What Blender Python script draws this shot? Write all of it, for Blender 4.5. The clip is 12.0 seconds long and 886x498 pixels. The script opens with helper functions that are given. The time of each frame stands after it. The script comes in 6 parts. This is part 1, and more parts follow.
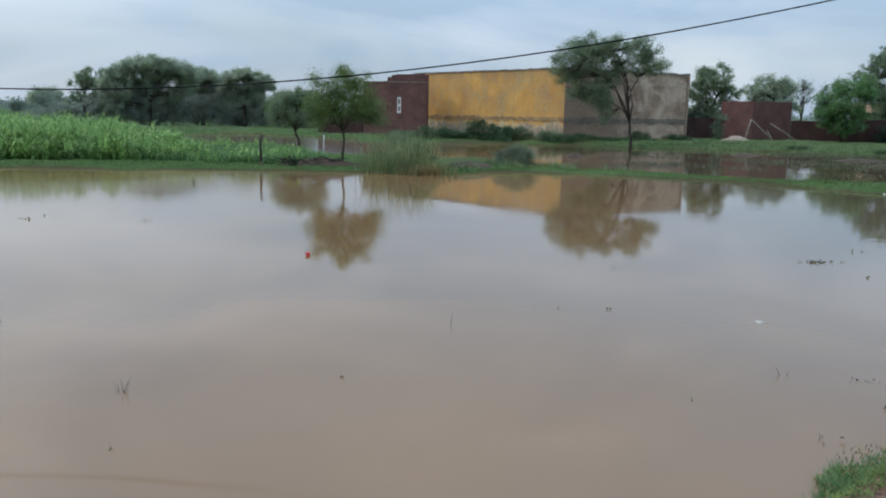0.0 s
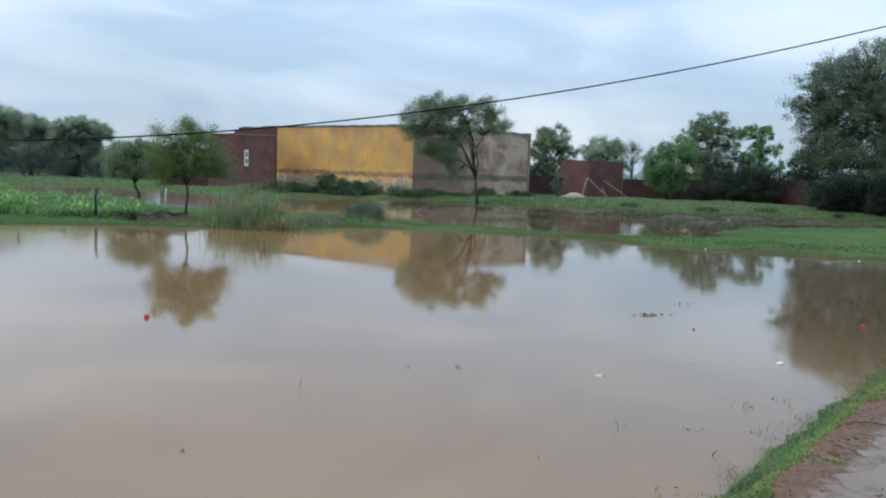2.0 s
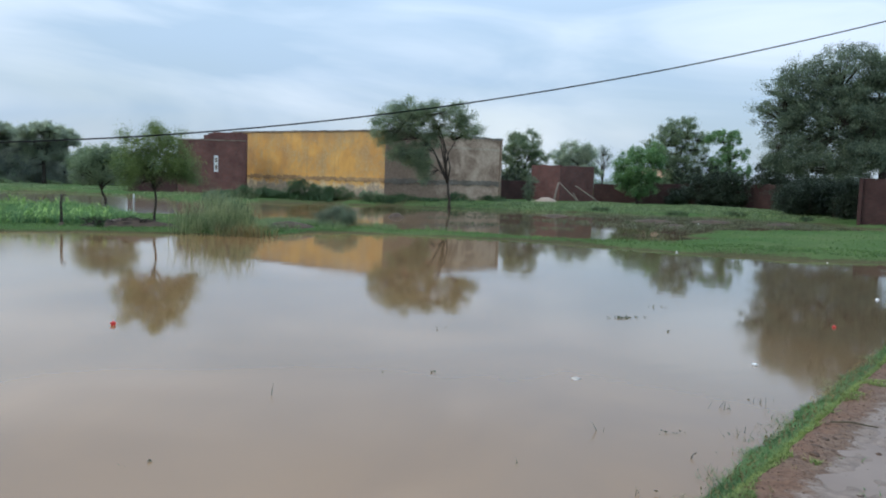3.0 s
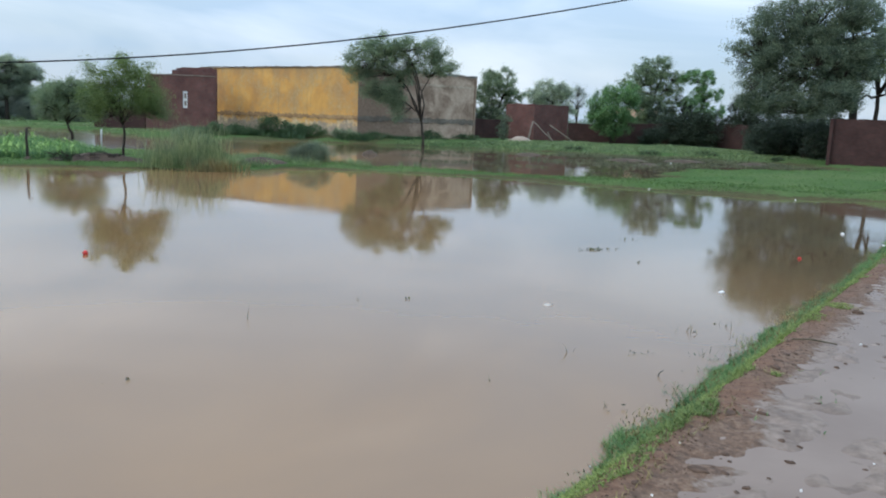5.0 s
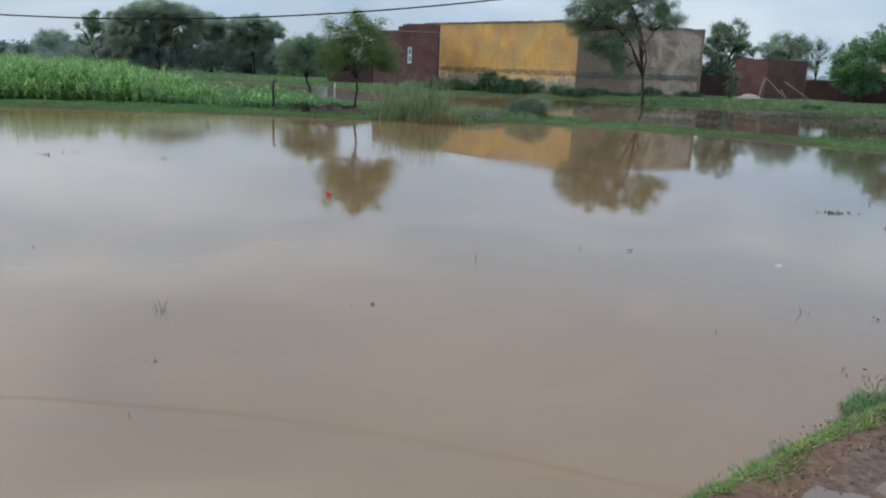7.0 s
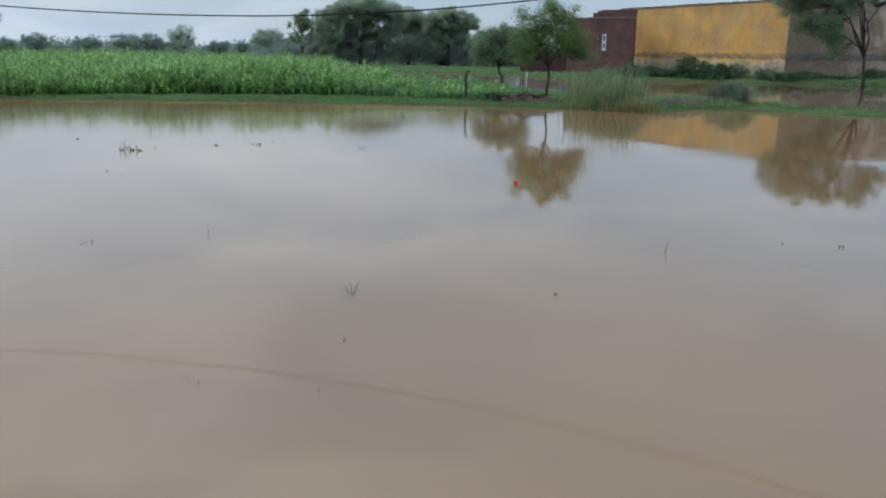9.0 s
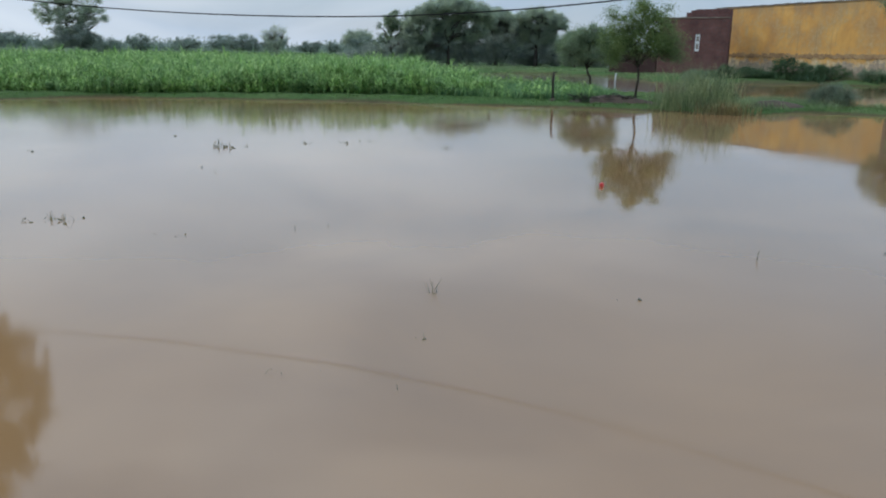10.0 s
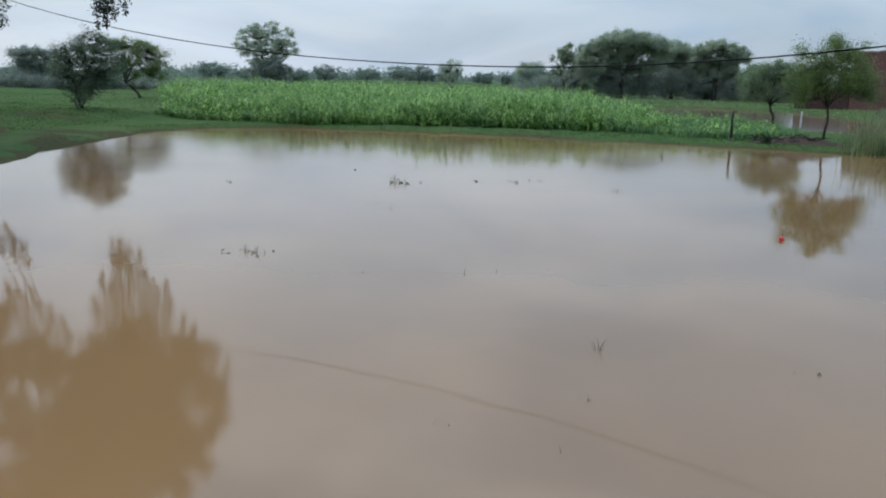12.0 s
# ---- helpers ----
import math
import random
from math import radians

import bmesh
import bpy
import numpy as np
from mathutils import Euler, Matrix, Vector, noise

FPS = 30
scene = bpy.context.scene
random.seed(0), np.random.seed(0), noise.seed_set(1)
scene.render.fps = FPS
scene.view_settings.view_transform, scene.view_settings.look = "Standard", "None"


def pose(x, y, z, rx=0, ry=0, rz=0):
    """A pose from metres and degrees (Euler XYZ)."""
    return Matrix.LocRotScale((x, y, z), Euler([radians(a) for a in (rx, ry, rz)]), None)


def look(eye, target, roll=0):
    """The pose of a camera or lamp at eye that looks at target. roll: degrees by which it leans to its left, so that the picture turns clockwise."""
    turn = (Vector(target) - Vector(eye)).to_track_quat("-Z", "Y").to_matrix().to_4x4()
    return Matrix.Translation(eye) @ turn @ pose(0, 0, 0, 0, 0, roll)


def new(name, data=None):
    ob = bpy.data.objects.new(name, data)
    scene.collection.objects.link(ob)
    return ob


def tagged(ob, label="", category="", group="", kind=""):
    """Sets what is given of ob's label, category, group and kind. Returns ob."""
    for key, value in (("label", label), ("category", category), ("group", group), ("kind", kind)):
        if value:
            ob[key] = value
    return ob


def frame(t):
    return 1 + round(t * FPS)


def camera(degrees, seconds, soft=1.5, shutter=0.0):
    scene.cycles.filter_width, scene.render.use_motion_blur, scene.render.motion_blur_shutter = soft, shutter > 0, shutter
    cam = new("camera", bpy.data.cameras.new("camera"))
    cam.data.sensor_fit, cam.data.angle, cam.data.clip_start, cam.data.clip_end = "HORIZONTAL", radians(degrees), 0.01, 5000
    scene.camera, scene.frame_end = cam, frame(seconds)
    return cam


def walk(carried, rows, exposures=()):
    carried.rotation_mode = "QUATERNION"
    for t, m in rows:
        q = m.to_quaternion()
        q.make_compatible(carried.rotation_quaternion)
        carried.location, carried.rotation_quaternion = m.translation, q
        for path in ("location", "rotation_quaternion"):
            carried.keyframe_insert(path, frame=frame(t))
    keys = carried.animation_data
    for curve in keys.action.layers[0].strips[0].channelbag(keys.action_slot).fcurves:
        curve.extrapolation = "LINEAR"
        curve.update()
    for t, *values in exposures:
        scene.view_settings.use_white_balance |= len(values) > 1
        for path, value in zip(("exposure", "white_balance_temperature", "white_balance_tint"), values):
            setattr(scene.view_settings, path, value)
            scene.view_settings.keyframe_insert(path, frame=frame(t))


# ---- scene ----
cam = camera(57.8, 12.0, soft=2.0)
PATH = [
    (0, (0.262, 0.114, 2.390), (0.2296, 2.0858, 2.0599), 1.23),
    (0.5, (0.277, 0.156, 2.420), (0.5006, 2.1147, 2.0814), 0.84),
    (1, (0.244, 0.115, 2.458), (0.5173, 2.0747, 2.1681), 2.05),
    (1.5, (0.265, 0.117, 2.445), (0.5714, 2.0787, 2.2017), 1.58),
    (2, (0.273, 0.134, 2.475), (0.6070, 2.0967, 2.2865), 2.12),
    (2.5, (0.267, 0.284, 2.464), (0.6126, 2.2472, 2.3022), 2.17),
    (3, (0.273, 0.270, 2.430), (0.6749, 2.2214, 2.2578), 1.93),
    (3.5, (0.258, 0.257, 2.404), (0.6879, 2.2030, 2.2312), 1.04),
    (3.7, (0.272, 0.301, 2.342), (0.7552, 2.2299, 2.1295), 1.72),
    (5.3, (0.233, 0.169, 2.264), (0.6868, 2.0855, 1.9153), 2.64),
    (5.5, (0.200, 0.156, 2.255), (0.6057, 2.0770, 1.8756), 2.70),
    (6, (0.166, 0.137, 2.236), (0.4594, 2.0744, 1.8372), 1.88),
    (6.5, (0.095, 0.074, 2.217), (0.2751, 2.0268, 1.8244), 2.72),
    (7, (0.028, -0.035, 2.185), (-0.0122, 1.9158, 1.7442), 2.49),
    (7.2, (0.043, -0.054, 2.185), (-0.0773, 1.8904, 1.7341), 2.52),
    (8.8, (0.053, 0.021, 2.156), (-0.3949, 1.9171, 1.7040), 1.32),
    (9, (0.060, 0.031, 2.165), (-0.4392, 1.9074, 1.6868), 0.82),
    (9.5, (0.090, 0.042, 2.158), (-0.5223, 1.8970, 1.7312), 0.93),
    (10, (0.059, 0.047, 2.160), (-0.6352, 1.8605, 1.6801), 0.86),
    (10.5, (0.070, 0.048, 2.214), (-0.7125, 1.8277, 1.7448), 0.71),
    (11, (0.093, -0.011, 2.235), (-0.7452, 1.7467, 1.7789), 0.87),
    (11.5, (0.049, -0.037, 2.336), (-0.8855, 1.6564, 1.8265), 1.43),
    (12, (0.046, -0.090, 2.421), (-1.0137, 1.5540, 2.0039), 1.26),
]
walk(cam, [(t, look(eye, target, roll)) for t, eye, target, roll in PATH],
     exposures=((0, -0.18), (1.0, 0.03), (2.0, 0.04), (3.7, 0.04), (5.3, 0.20), (6.5, 0.08), (7.2, -0.14), (8.8, -0.19), (9.5, -0.17), (10.5, -0.24), (12, -0.20)))

# ---- world and light ----
SUN_ELEVATION, SUN_AZIMUTH = 48.0, -110.0
world = bpy.data.worlds.new("overcast_sky")
scene.world = world
world.use_nodes = True
wn, wl = world.node_tree.nodes, world.node_tree.links
bg = wn["Background"]
sky = wn.new("ShaderNodeTexSky")
sky.sky_type, sky.sun_disc = "NISHITA", False
sky.sun_elevation, sky.sun_rotation = radians(SUN_ELEVATION), radians(SUN_AZIMUTH)
sky.air_density, sky.dust_density = 1.2, 1.0
coord = wn.new("ShaderNodeTexCoord")
stretch = wn.new("ShaderNodeMapping")
stretch.inputs["Scale"].default_value = (1.0, 1.3, 4.2)
stretch.inputs["Rotation"].default_value = (0, 0.12, 0.5)
wl.new(coord.outputs["Generated"], stretch.inputs["Vector"])
cloud = wn.new("ShaderNodeTexNoise")
cloud.inputs["Scale"].default_value, cloud.inputs["Detail"].default_value = 1.7, 5.0
cloud.inputs["Roughness"].default_value, cloud.inputs["Distortion"].default_value = 0.52, 0.5
wl.new(stretch.outputs[0], cloud.inputs["Vector"])
cover = wn.new("ShaderNodeValToRGB")
cover.color_ramp.elements[0].position, cover.color_ramp.elements[0].color = 0.30, (0.62, 0.62, 0.62, 1)
cover.color_ramp.elements[1].position, cover.color_ramp.elements[1].color = 0.66, (0.97, 0.97, 0.97, 1)
wl.new(cloud.outputs["Fac"], cover.inputs[0])
tone = wn.new("ShaderNodeTexNoise")
tone.inputs["Scale"].default_value, tone.inputs["Detail"].default_value, tone.inputs["Distortion"].default_value = 2.2, 5.0, 0.7
wl.new(stretch.outputs[0], tone.inputs["Vector"])
tone_ramp = wn.new("ShaderNodeValToRGB")
tone_ramp.color_ramp.elements[0].position, tone_ramp.color_ramp.elements[0].color = 0.365, (3.75, 5.12, 6.85, 1)
tone_ramp.color_ramp.elements[1].position, tone_ramp.color_ramp.elements[1].color = 0.59, (5.95, 7.05, 8.5, 1)
tone_ramp.color_ramp.elements.new(0.80).color = (7.15, 8.17, 9.4, 1)
# the cloud is thinner and whiter towards the sun's side
toward = wn.new("ShaderNodeVectorMath")
toward.operation = "DOT_PRODUCT"
toward.inputs[1].default_value = (-0.75, 0.60, -0.22)
wl.new(coord.outputs["Generated"], toward.inputs[0])
lift = wn.new("ShaderNodeMath")
lift.operation, lift.inputs[1].default_value = "MULTIPLY_ADD", 0.26
wl.new(toward.outputs["Value"], lift.inputs[0])
billow = wn.new("ShaderNodeMath")
billow.operation, billow.inputs[1].default_value, billow.inputs[2].default_value = "MULTIPLY_ADD", 1.12, -0.12
wl.new(tone.outputs["Fac"], billow.inputs[0])
wl.new(billow.outputs[0], lift.inputs[2])
# dimmer blue break in the cloud, carried above the view to dim the water
gap = wn.new("ShaderNodeVectorMath")
gap.operation = "DOT_PRODUCT"
gap.inputs[1].default_value = (0.033, 0.939, 0.342)
wl.new(coord.outputs["Generated"], gap.inputs[0])
ragged = wn.new("ShaderNodeMath")
ragged.operation, ragged.inputs[1].default_value = "MULTIPLY_ADD", 0.22
wl.new(cloud.outputs["Fac"], ragged.inputs[0])
wl.new(gap.outputs["Value"], ragged.inputs[2])
thin_cloud = wn.new("ShaderNodeMapRange")
thin_cloud.interpolation_type = "SMOOTHSTEP"
for key, value in (("From Min", 0.95), ("From Max", 1.10), ("To Min", 0.0), ("To Max", -0.18)):
    thin_cloud.inputs[key].default_value = value
wl.new(ragged.outputs[0], thin_cloud.inputs["Value"])
sum_tone = wn.new("ShaderNodeMath")
sum_tone.operation = "ADD"
wl.new(lift.outputs[0], sum_tone.inputs[0])
wl.new(thin_cloud.outputs[0], sum_tone.inputs[1])
wl.new(sum_tone.outputs[0], tone_ramp.inputs[0])
blend = wn.new("ShaderNodeMix")
blend.data_type = "RGBA"
wl.new(cover.outputs[0], blend.inputs["Factor"])
wl.new(sky.outputs[0], blend.inputs["A"])
wl.new(tone_ramp.outputs[0], blend.inputs["B"])
# an overcast sky is brighter overhead than at the horizon
split = wn.new("ShaderNodeSeparateXYZ")
wl.new(coord.outputs["Generated"], split.inputs[0])
rise = wn.new("ShaderNodeValToRGB")
rise.color_ramp.interpolation = "EASE"
for height, gain in ((0.0, 0.86), (0.28, 1.18), (0.60, 2.0), (1.0, 2.3)):
    stop = rise.color_ramp.elements[0 if height == 0.0 else -1] if height in (0.0, 1.0) else rise.color_ramp.elements.new(height)
    stop.color = (gain, gain, gain, 1)
wl.new(split.outputs["Z"], rise.inputs[0])
graded = wn.new("ShaderNodeVectorMath")
graded.operation = "SCALE"
wl.new(blend.outputs["Result"], graded.inputs[0])
wl.new(rise.outputs[0], graded.inputs["Scale"])
wl.new(graded.outputs[0], bg.inputs["Color"])
bg.inputs["Strength"].default_value = 0.127

sun_data = bpy.data.lights.new("sun", "SUN")
sun_data.energy, sun_data.angle, sun_data.color = 0.9, radians(40), (1.0, 0.95, 0.88)
sun = new("sun", sun_data)
_e, _a = radians(SUN_ELEVATION), radians(SUN_AZIMUTH)
sun.matrix_world = look((30 * math.sin(_a) * math.cos(_e), 30 * math.cos(_a) * math.cos(_e), 30 * math.sin(_e)), (0, 0, 0))


# ---- materials ----
def material(name, rough=0.8, spec=0.3):
    m = bpy.data.materials.new(name)
    m.use_nodes = True
    b = m.node_tree.nodes["Principled BSDF"]
    b.inputs["Roughness"].default_value = rough
    b.inputs["Specular IOR Level"].default_value = spec
    return m, m.node_tree.nodes, m.node_tree.links, b


def noise_node(nodes, links, vec, scale, detail=4.0, rough=0.55, distort=0.0):
    n = nodes.new("ShaderNodeTexNoise")
    n.inputs["Scale"].default_value, n.inputs["Detail"].default_value = scale, detail
    n.inputs["Roughness"].default_value, n.inputs["Distortion"].default_value = rough, distort
    if vec:
        links.new(vec, n.inputs["Vector"])
    return n.outputs["Fac"]


def ramp(nodes, links, fac, *stops):
    r = nodes.new("ShaderNodeValToRGB")
    el = r.color_ramp.elements
    while len(el) < len(stops):
        el.new(0.5)
    for e, (p, c) in zip(el, stops):
        e.position = p
        e.color = (*c, 1) if len(c) == 3 else c
    links.new(fac, r.inputs[0])
    return r.outputs[0]


def mixc(nodes, links, fac, a, b, how="MIX"):
    n = nodes.new("ShaderNodeMix")
    n.data_type, n.blend_type = "RGBA", how
    for key, v in (("Factor", fac), ("A", a), ("B", b)):
        if isinstance(v, (int, float)):
            n.inputs[key].default_value = v
        elif isinstance(v, tuple):
            n.inputs[key].default_value = (*v, 1)
        else:
            links.new(v, n.inputs[key])
    return n.outputs["Result"]


def math_node(nodes, links, op, a, b):
    n = nodes.new("ShaderNodeMath")
    n.operation = op
    for k, v in enumerate((a, b)):
        if isinstance(v, (int, float)):
            n.inputs[k].default_value = v
        else:
            links.new(v, n.inputs[k])
    return n.outputs[0]


def bump(nodes, links, b, height, strength, distance=0.02):
    n = nodes.new("ShaderNodeBump")
    n.inputs["Strength"].default_value, n.inputs["Distance"].default_value = strength, distance
    links.new(height, n.inputs["Height"])
    links.new(n.outputs[0], b.inputs["Normal"])


def obj_coord(nodes):
    return nodes.new("ShaderNodeTexCoord").outputs["Object"]


def leaf_material(name, dark, mid, light, through_light=0.25):
    m, n, l, b = material(name, 0.62, 0.25)
    geo = n.new("ShaderNodeNewGeometry")
    col = ramp(n, l, geo.outputs["Random Per Island"], (0.0, dark), (0.5, mid), (1.0, light))
    big = noise_node(n, l, obj_coord(n), 0.9, 3.0)
    tint = ramp(n, l, big, (0.3, (0.66, 0.72, 0.76)), (0.7, (1.32, 1.28, 1.12)))
    col = mixc(n, l, 1.0, col, tint, "MULTIPLY")
    l.new(col, b.inputs["Base Color"])
    tr = n.new("ShaderNodeBsdfTranslucent")
    l.new(col, tr.inputs["Color"])
    mx = n.new("ShaderNodeMixShader")
    mx.inputs[0].default_value = through_light
    l.new(b.outputs[0], mx.inputs[1])
    l.new(tr.outputs[0], mx.inputs[2])
    l.new(mx.outputs[0], n["Material Output"].inputs["Surface"])
    return m


LEAF_ACACIA = leaf_material("acacia_leaf", (0.106, 0.154, 0.098), (0.198, 0.262, 0.162), (0.325, 0.388, 0.238), 0.5)
LEAF_THORN = leaf_material("thorn_leaf", (0.058, 0.084, 0.060), (0.128, 0.172, 0.120), (0.270, 0.330, 0.226), 0.4)
LEAF_YOUNG = leaf_material("young_leaf", (0.085, 0.132, 0.046), (0.150, 0.212, 0.076), (0.245, 0.315, 0.125), 0.5)
# deep shade among the trees is put into this near-black leaf colour
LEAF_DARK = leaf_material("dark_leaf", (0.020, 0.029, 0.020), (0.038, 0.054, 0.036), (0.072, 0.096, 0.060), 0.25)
# haze of distance is put into these three leaf colours: paler and greyer
LEAF_GROVE_HAZE = leaf_material("grove_haze_leaf", (0.250, 0.295, 0.235), (0.385, 0.432, 0.338), (0.520, 0.568, 0.430), 0.55)
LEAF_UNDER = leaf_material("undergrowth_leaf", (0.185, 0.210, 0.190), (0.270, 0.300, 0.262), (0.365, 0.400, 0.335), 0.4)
LEAF_FAR_HAZE = leaf_material("distant_haze_leaf", (0.175, 0.220, 0.195), (0.230, 0.280, 0.240), (0.295, 0.345, 0.285), 0.4)
LEAF_BRIGHT = leaf_material("bright_leaf", (0.088, 0.180, 0.078), (0.155, 0.280, 0.122), (0.260, 0.405, 0.185), 0.55)
LEAF_BUSH = leaf_material("shore_bush_leaf", (0.036, 0.072, 0.034), (0.066, 0.120, 0.054), (0.115, 0.175, 0.080), 0.3)
LEAF_GREY = leaf_material("grey_bush_leaf", (0.105, 0.142, 0.098), (0.165, 0.210, 0.145), (0.225, 0.270, 0.185), 0.5)
LEAF_CROP = leaf_material("crop_leaf", (0.098, 0.190, 0.060), (0.222, 0.375, 0.122), (0.450, 0.590, 0.250), 0.5)
LEAF_FIELD = leaf_material("field_grass_blade", (0.068, 0.128, 0.042), (0.104, 0.182, 0.056), (0.150, 0.232, 0.080), 0.52)
LEAF_REED = leaf_material("reed_blade", (0.110, 0.140, 0.070), (0.235, 0.280, 0.140), (0.400, 0.430, 0.225), 0.5)
LEAF_GRASS = leaf_material("grass_blade", (0.078, 0.160, 0.066), (0.138, 0.255, 0.104), (0.235, 0.352, 0.150), 0.52)
LEAF_TURF = leaf_material("bank_turf_blade", (0.100, 0.150, 0.045), (0.190, 0.260, 0.080), (0.320, 0.370, 0.130), 0.45)
LEAF_RANK = leaf_material("rank_grass_blade", (0.100, 0.145, 0.065), (0.165, 0.225, 0.105), (0.270, 0.320, 0.160), 0.4)
LEAF_DRY = leaf_material("dry_grass_blade", (0.13, 0.10, 0.045), (0.21, 0.16, 0.07), (0.30, 0.25, 0.12), 0.2)
LEAF_WEED = leaf_material("water_weed", (0.062, 0.072, 0.042), (0.098, 0.110, 0.064), (0.150, 0.165, 0.095), 0.3)


def bark_material(name, a, b_):
    m, n, l, b = material(name, 0.9, 0.15)
    c = obj_coord(n)
    s = n.new("ShaderNodeMapping")
    s.inputs["Scale"].default_value = (9, 9, 2)
    l.new(c, s.inputs[0])
    f = noise_node(n, l, s.outputs[0], 1.5, 6)
    l.new(ramp(n, l, f, (0.3, a), (0.7, b_)), b.inputs["Base Color"])
    bump(n, l, b, f, 0.6)
    return m


BARK = bark_material("bark", (0.022, 0.018, 0.015), (0.070, 0.055, 0.043))
TIMBER = bark_material("grey_timber", (0.12, 0.10, 0.08), (0.27, 0.23, 0.185))
POST_WOOD = bark_material("wet_post_wood", (0.022, 0.019, 0.016), (0.065, 0.055, 0.045))


def water_material():
    m, n, l, b = material("flood_water", 0.03, 0.5)
    b.inputs["IOR"].default_value = 1.50
    c = obj_coord(n)
    f = noise_node(n, l, c, 0.22, 4, 0.5, 0.6)
    silt = ramp(n, l, f, (0.32, (0.192, 0.110, 0.053)), (0.66, (0.264, 0.147, 0.062)))
    place = n.new("ShaderNodeSeparateXYZ")
    l.new(c, place.inputs[0])
    # depth is only distance along x: the colour darkens to olive towards the right
    depth = math_node(n, l, "ADD", math_node(n, l, "MULTIPLY", place.outputs["X"], 0.1), math_node(n, l, "SUBTRACT", f, 0.5))
    l.new(mixc(n, l, ramp(n, l, depth, (0.40, (0, 0, 0)), (1.15, (0.72,) * 3)), silt, (0.080, 0.062, 0.040)), b.inputs["Base Color"])
    film = noise_node(n, l, c, 0.25, 5, 0.6, 1.0)
    # the wind reaches the far side, which is faintly rippled
    sep = n.new("ShaderNodeSeparateXYZ")
    l.new(c, sep.inputs[0])
    far_side = math_node(n, l, "SUBTRACT", math_node(n, l, "MULTIPLY", math_node(n, l, "MINIMUM", sep.outputs["Y"], 32.0), 0.05), math_node(n, l, "MULTIPLY", sep.outputs["X"], 0.07))
    wind = ramp(n, l, math_node(n, l, "SUBTRACT", far_side, 1.3), (0.0, (0, 0, 0)), (0.9, (0.06,) * 3))
    calm = ramp(n, l, film, (0.38, (0.03,) * 3), (0.72, (0.085,) * 3))
    l.new(math_node(n, l, "ADD", calm, wind), b.inputs["Roughness"])
    s = n.new("ShaderNodeMapping")
    s.inputs["Scale"].default_value = (1.0, 1.6, 1.0)
    l.new(c, s.inputs[0])
    bump(n, l, b, noise_node(n, l, s.outputs[0], 1.6, 2.0, 0.4), 0.045, 0.02)
    return m


WATER = water_material()


def rippled_material():
    m, n, l, b = material("wind_rippled_water", 0.09, 0.5)
    b.inputs["IOR"].default_value = 1.36
    c = obj_coord(n)
    l.new(ramp(n, l, noise_node(n, l, c, 0.09, 4), (0.3, (0.150, 0.096, 0.055)), (0.7, (0.185, 0.124, 0.076))), b.inputs["Base Color"])
    bump(n, l, b, noise_node(n, l, c, 5.0, 3.0, 0.5), 0.04, 0.02)
    return m


RIPPLED = rippled_material()


def puddle_material():
    m, n, l, b = material("puddle_water", 0.34, 0.4)
    b.inputs["IOR"].default_value = 1.333
    c = obj_coord(n)
    l.new(ramp(n, l, noise_node(n, l, c, 1.3, 5), (0.3, (0.160, 0.106, 0.076)), (0.7, (0.215, 0.152, 0.114))), b.inputs["Base Color"])
    bump(n, l, b, noise_node(n, l, c, 6.0, 2.0), 0.04, 0.01)
    return m


PUDDLE = puddle_material()


def ground_material():
    m, n, l, b = material("field_ground", 0.95, 0.04)
    c = obj_coord(n)
    at = n.new("ShaderNodeAttribute")
    at.attribute_name = "turf"
    fine = noise_node(n, l, c, 7.0, 6, 0.65)
    big = noise_node(n, l, c, 0.16, 5, 0.6)
    grass = ramp(n, l, fine, (0.25, (0.036, 0.071, 0.021)), (0.5, (0.052, 0.100, 0.030)), (0.8, (0.086, 0.138, 0.045)))
    grass = mixc(n, l, ramp(n, l, big, (0.42, (0, 0, 0)), (0.68, (0.5,) * 3)), grass, (0.130, 0.152, 0.064))
    soil = ramp(n, l, fine, (0.25, (0.034, 0.036, 0.016)), (0.75, (0.100, 0.094, 0.044)))
    wet = math_node(n, l, "ADD", at.outputs["Fac"], math_node(n, l, "MULTIPLY", math_node(n, l, "SUBTRACT", fine, 0.5), 1.3))
    l.new(mixc(n, l, ramp(n, l, wet, (0.4, (0, 0, 0)), (0.6, (1, 1, 1))), soil, grass), b.inputs["Base Color"])
    bump(n, l, b, fine, 0.8, 0.06)
    return m


GROUND = ground_material()


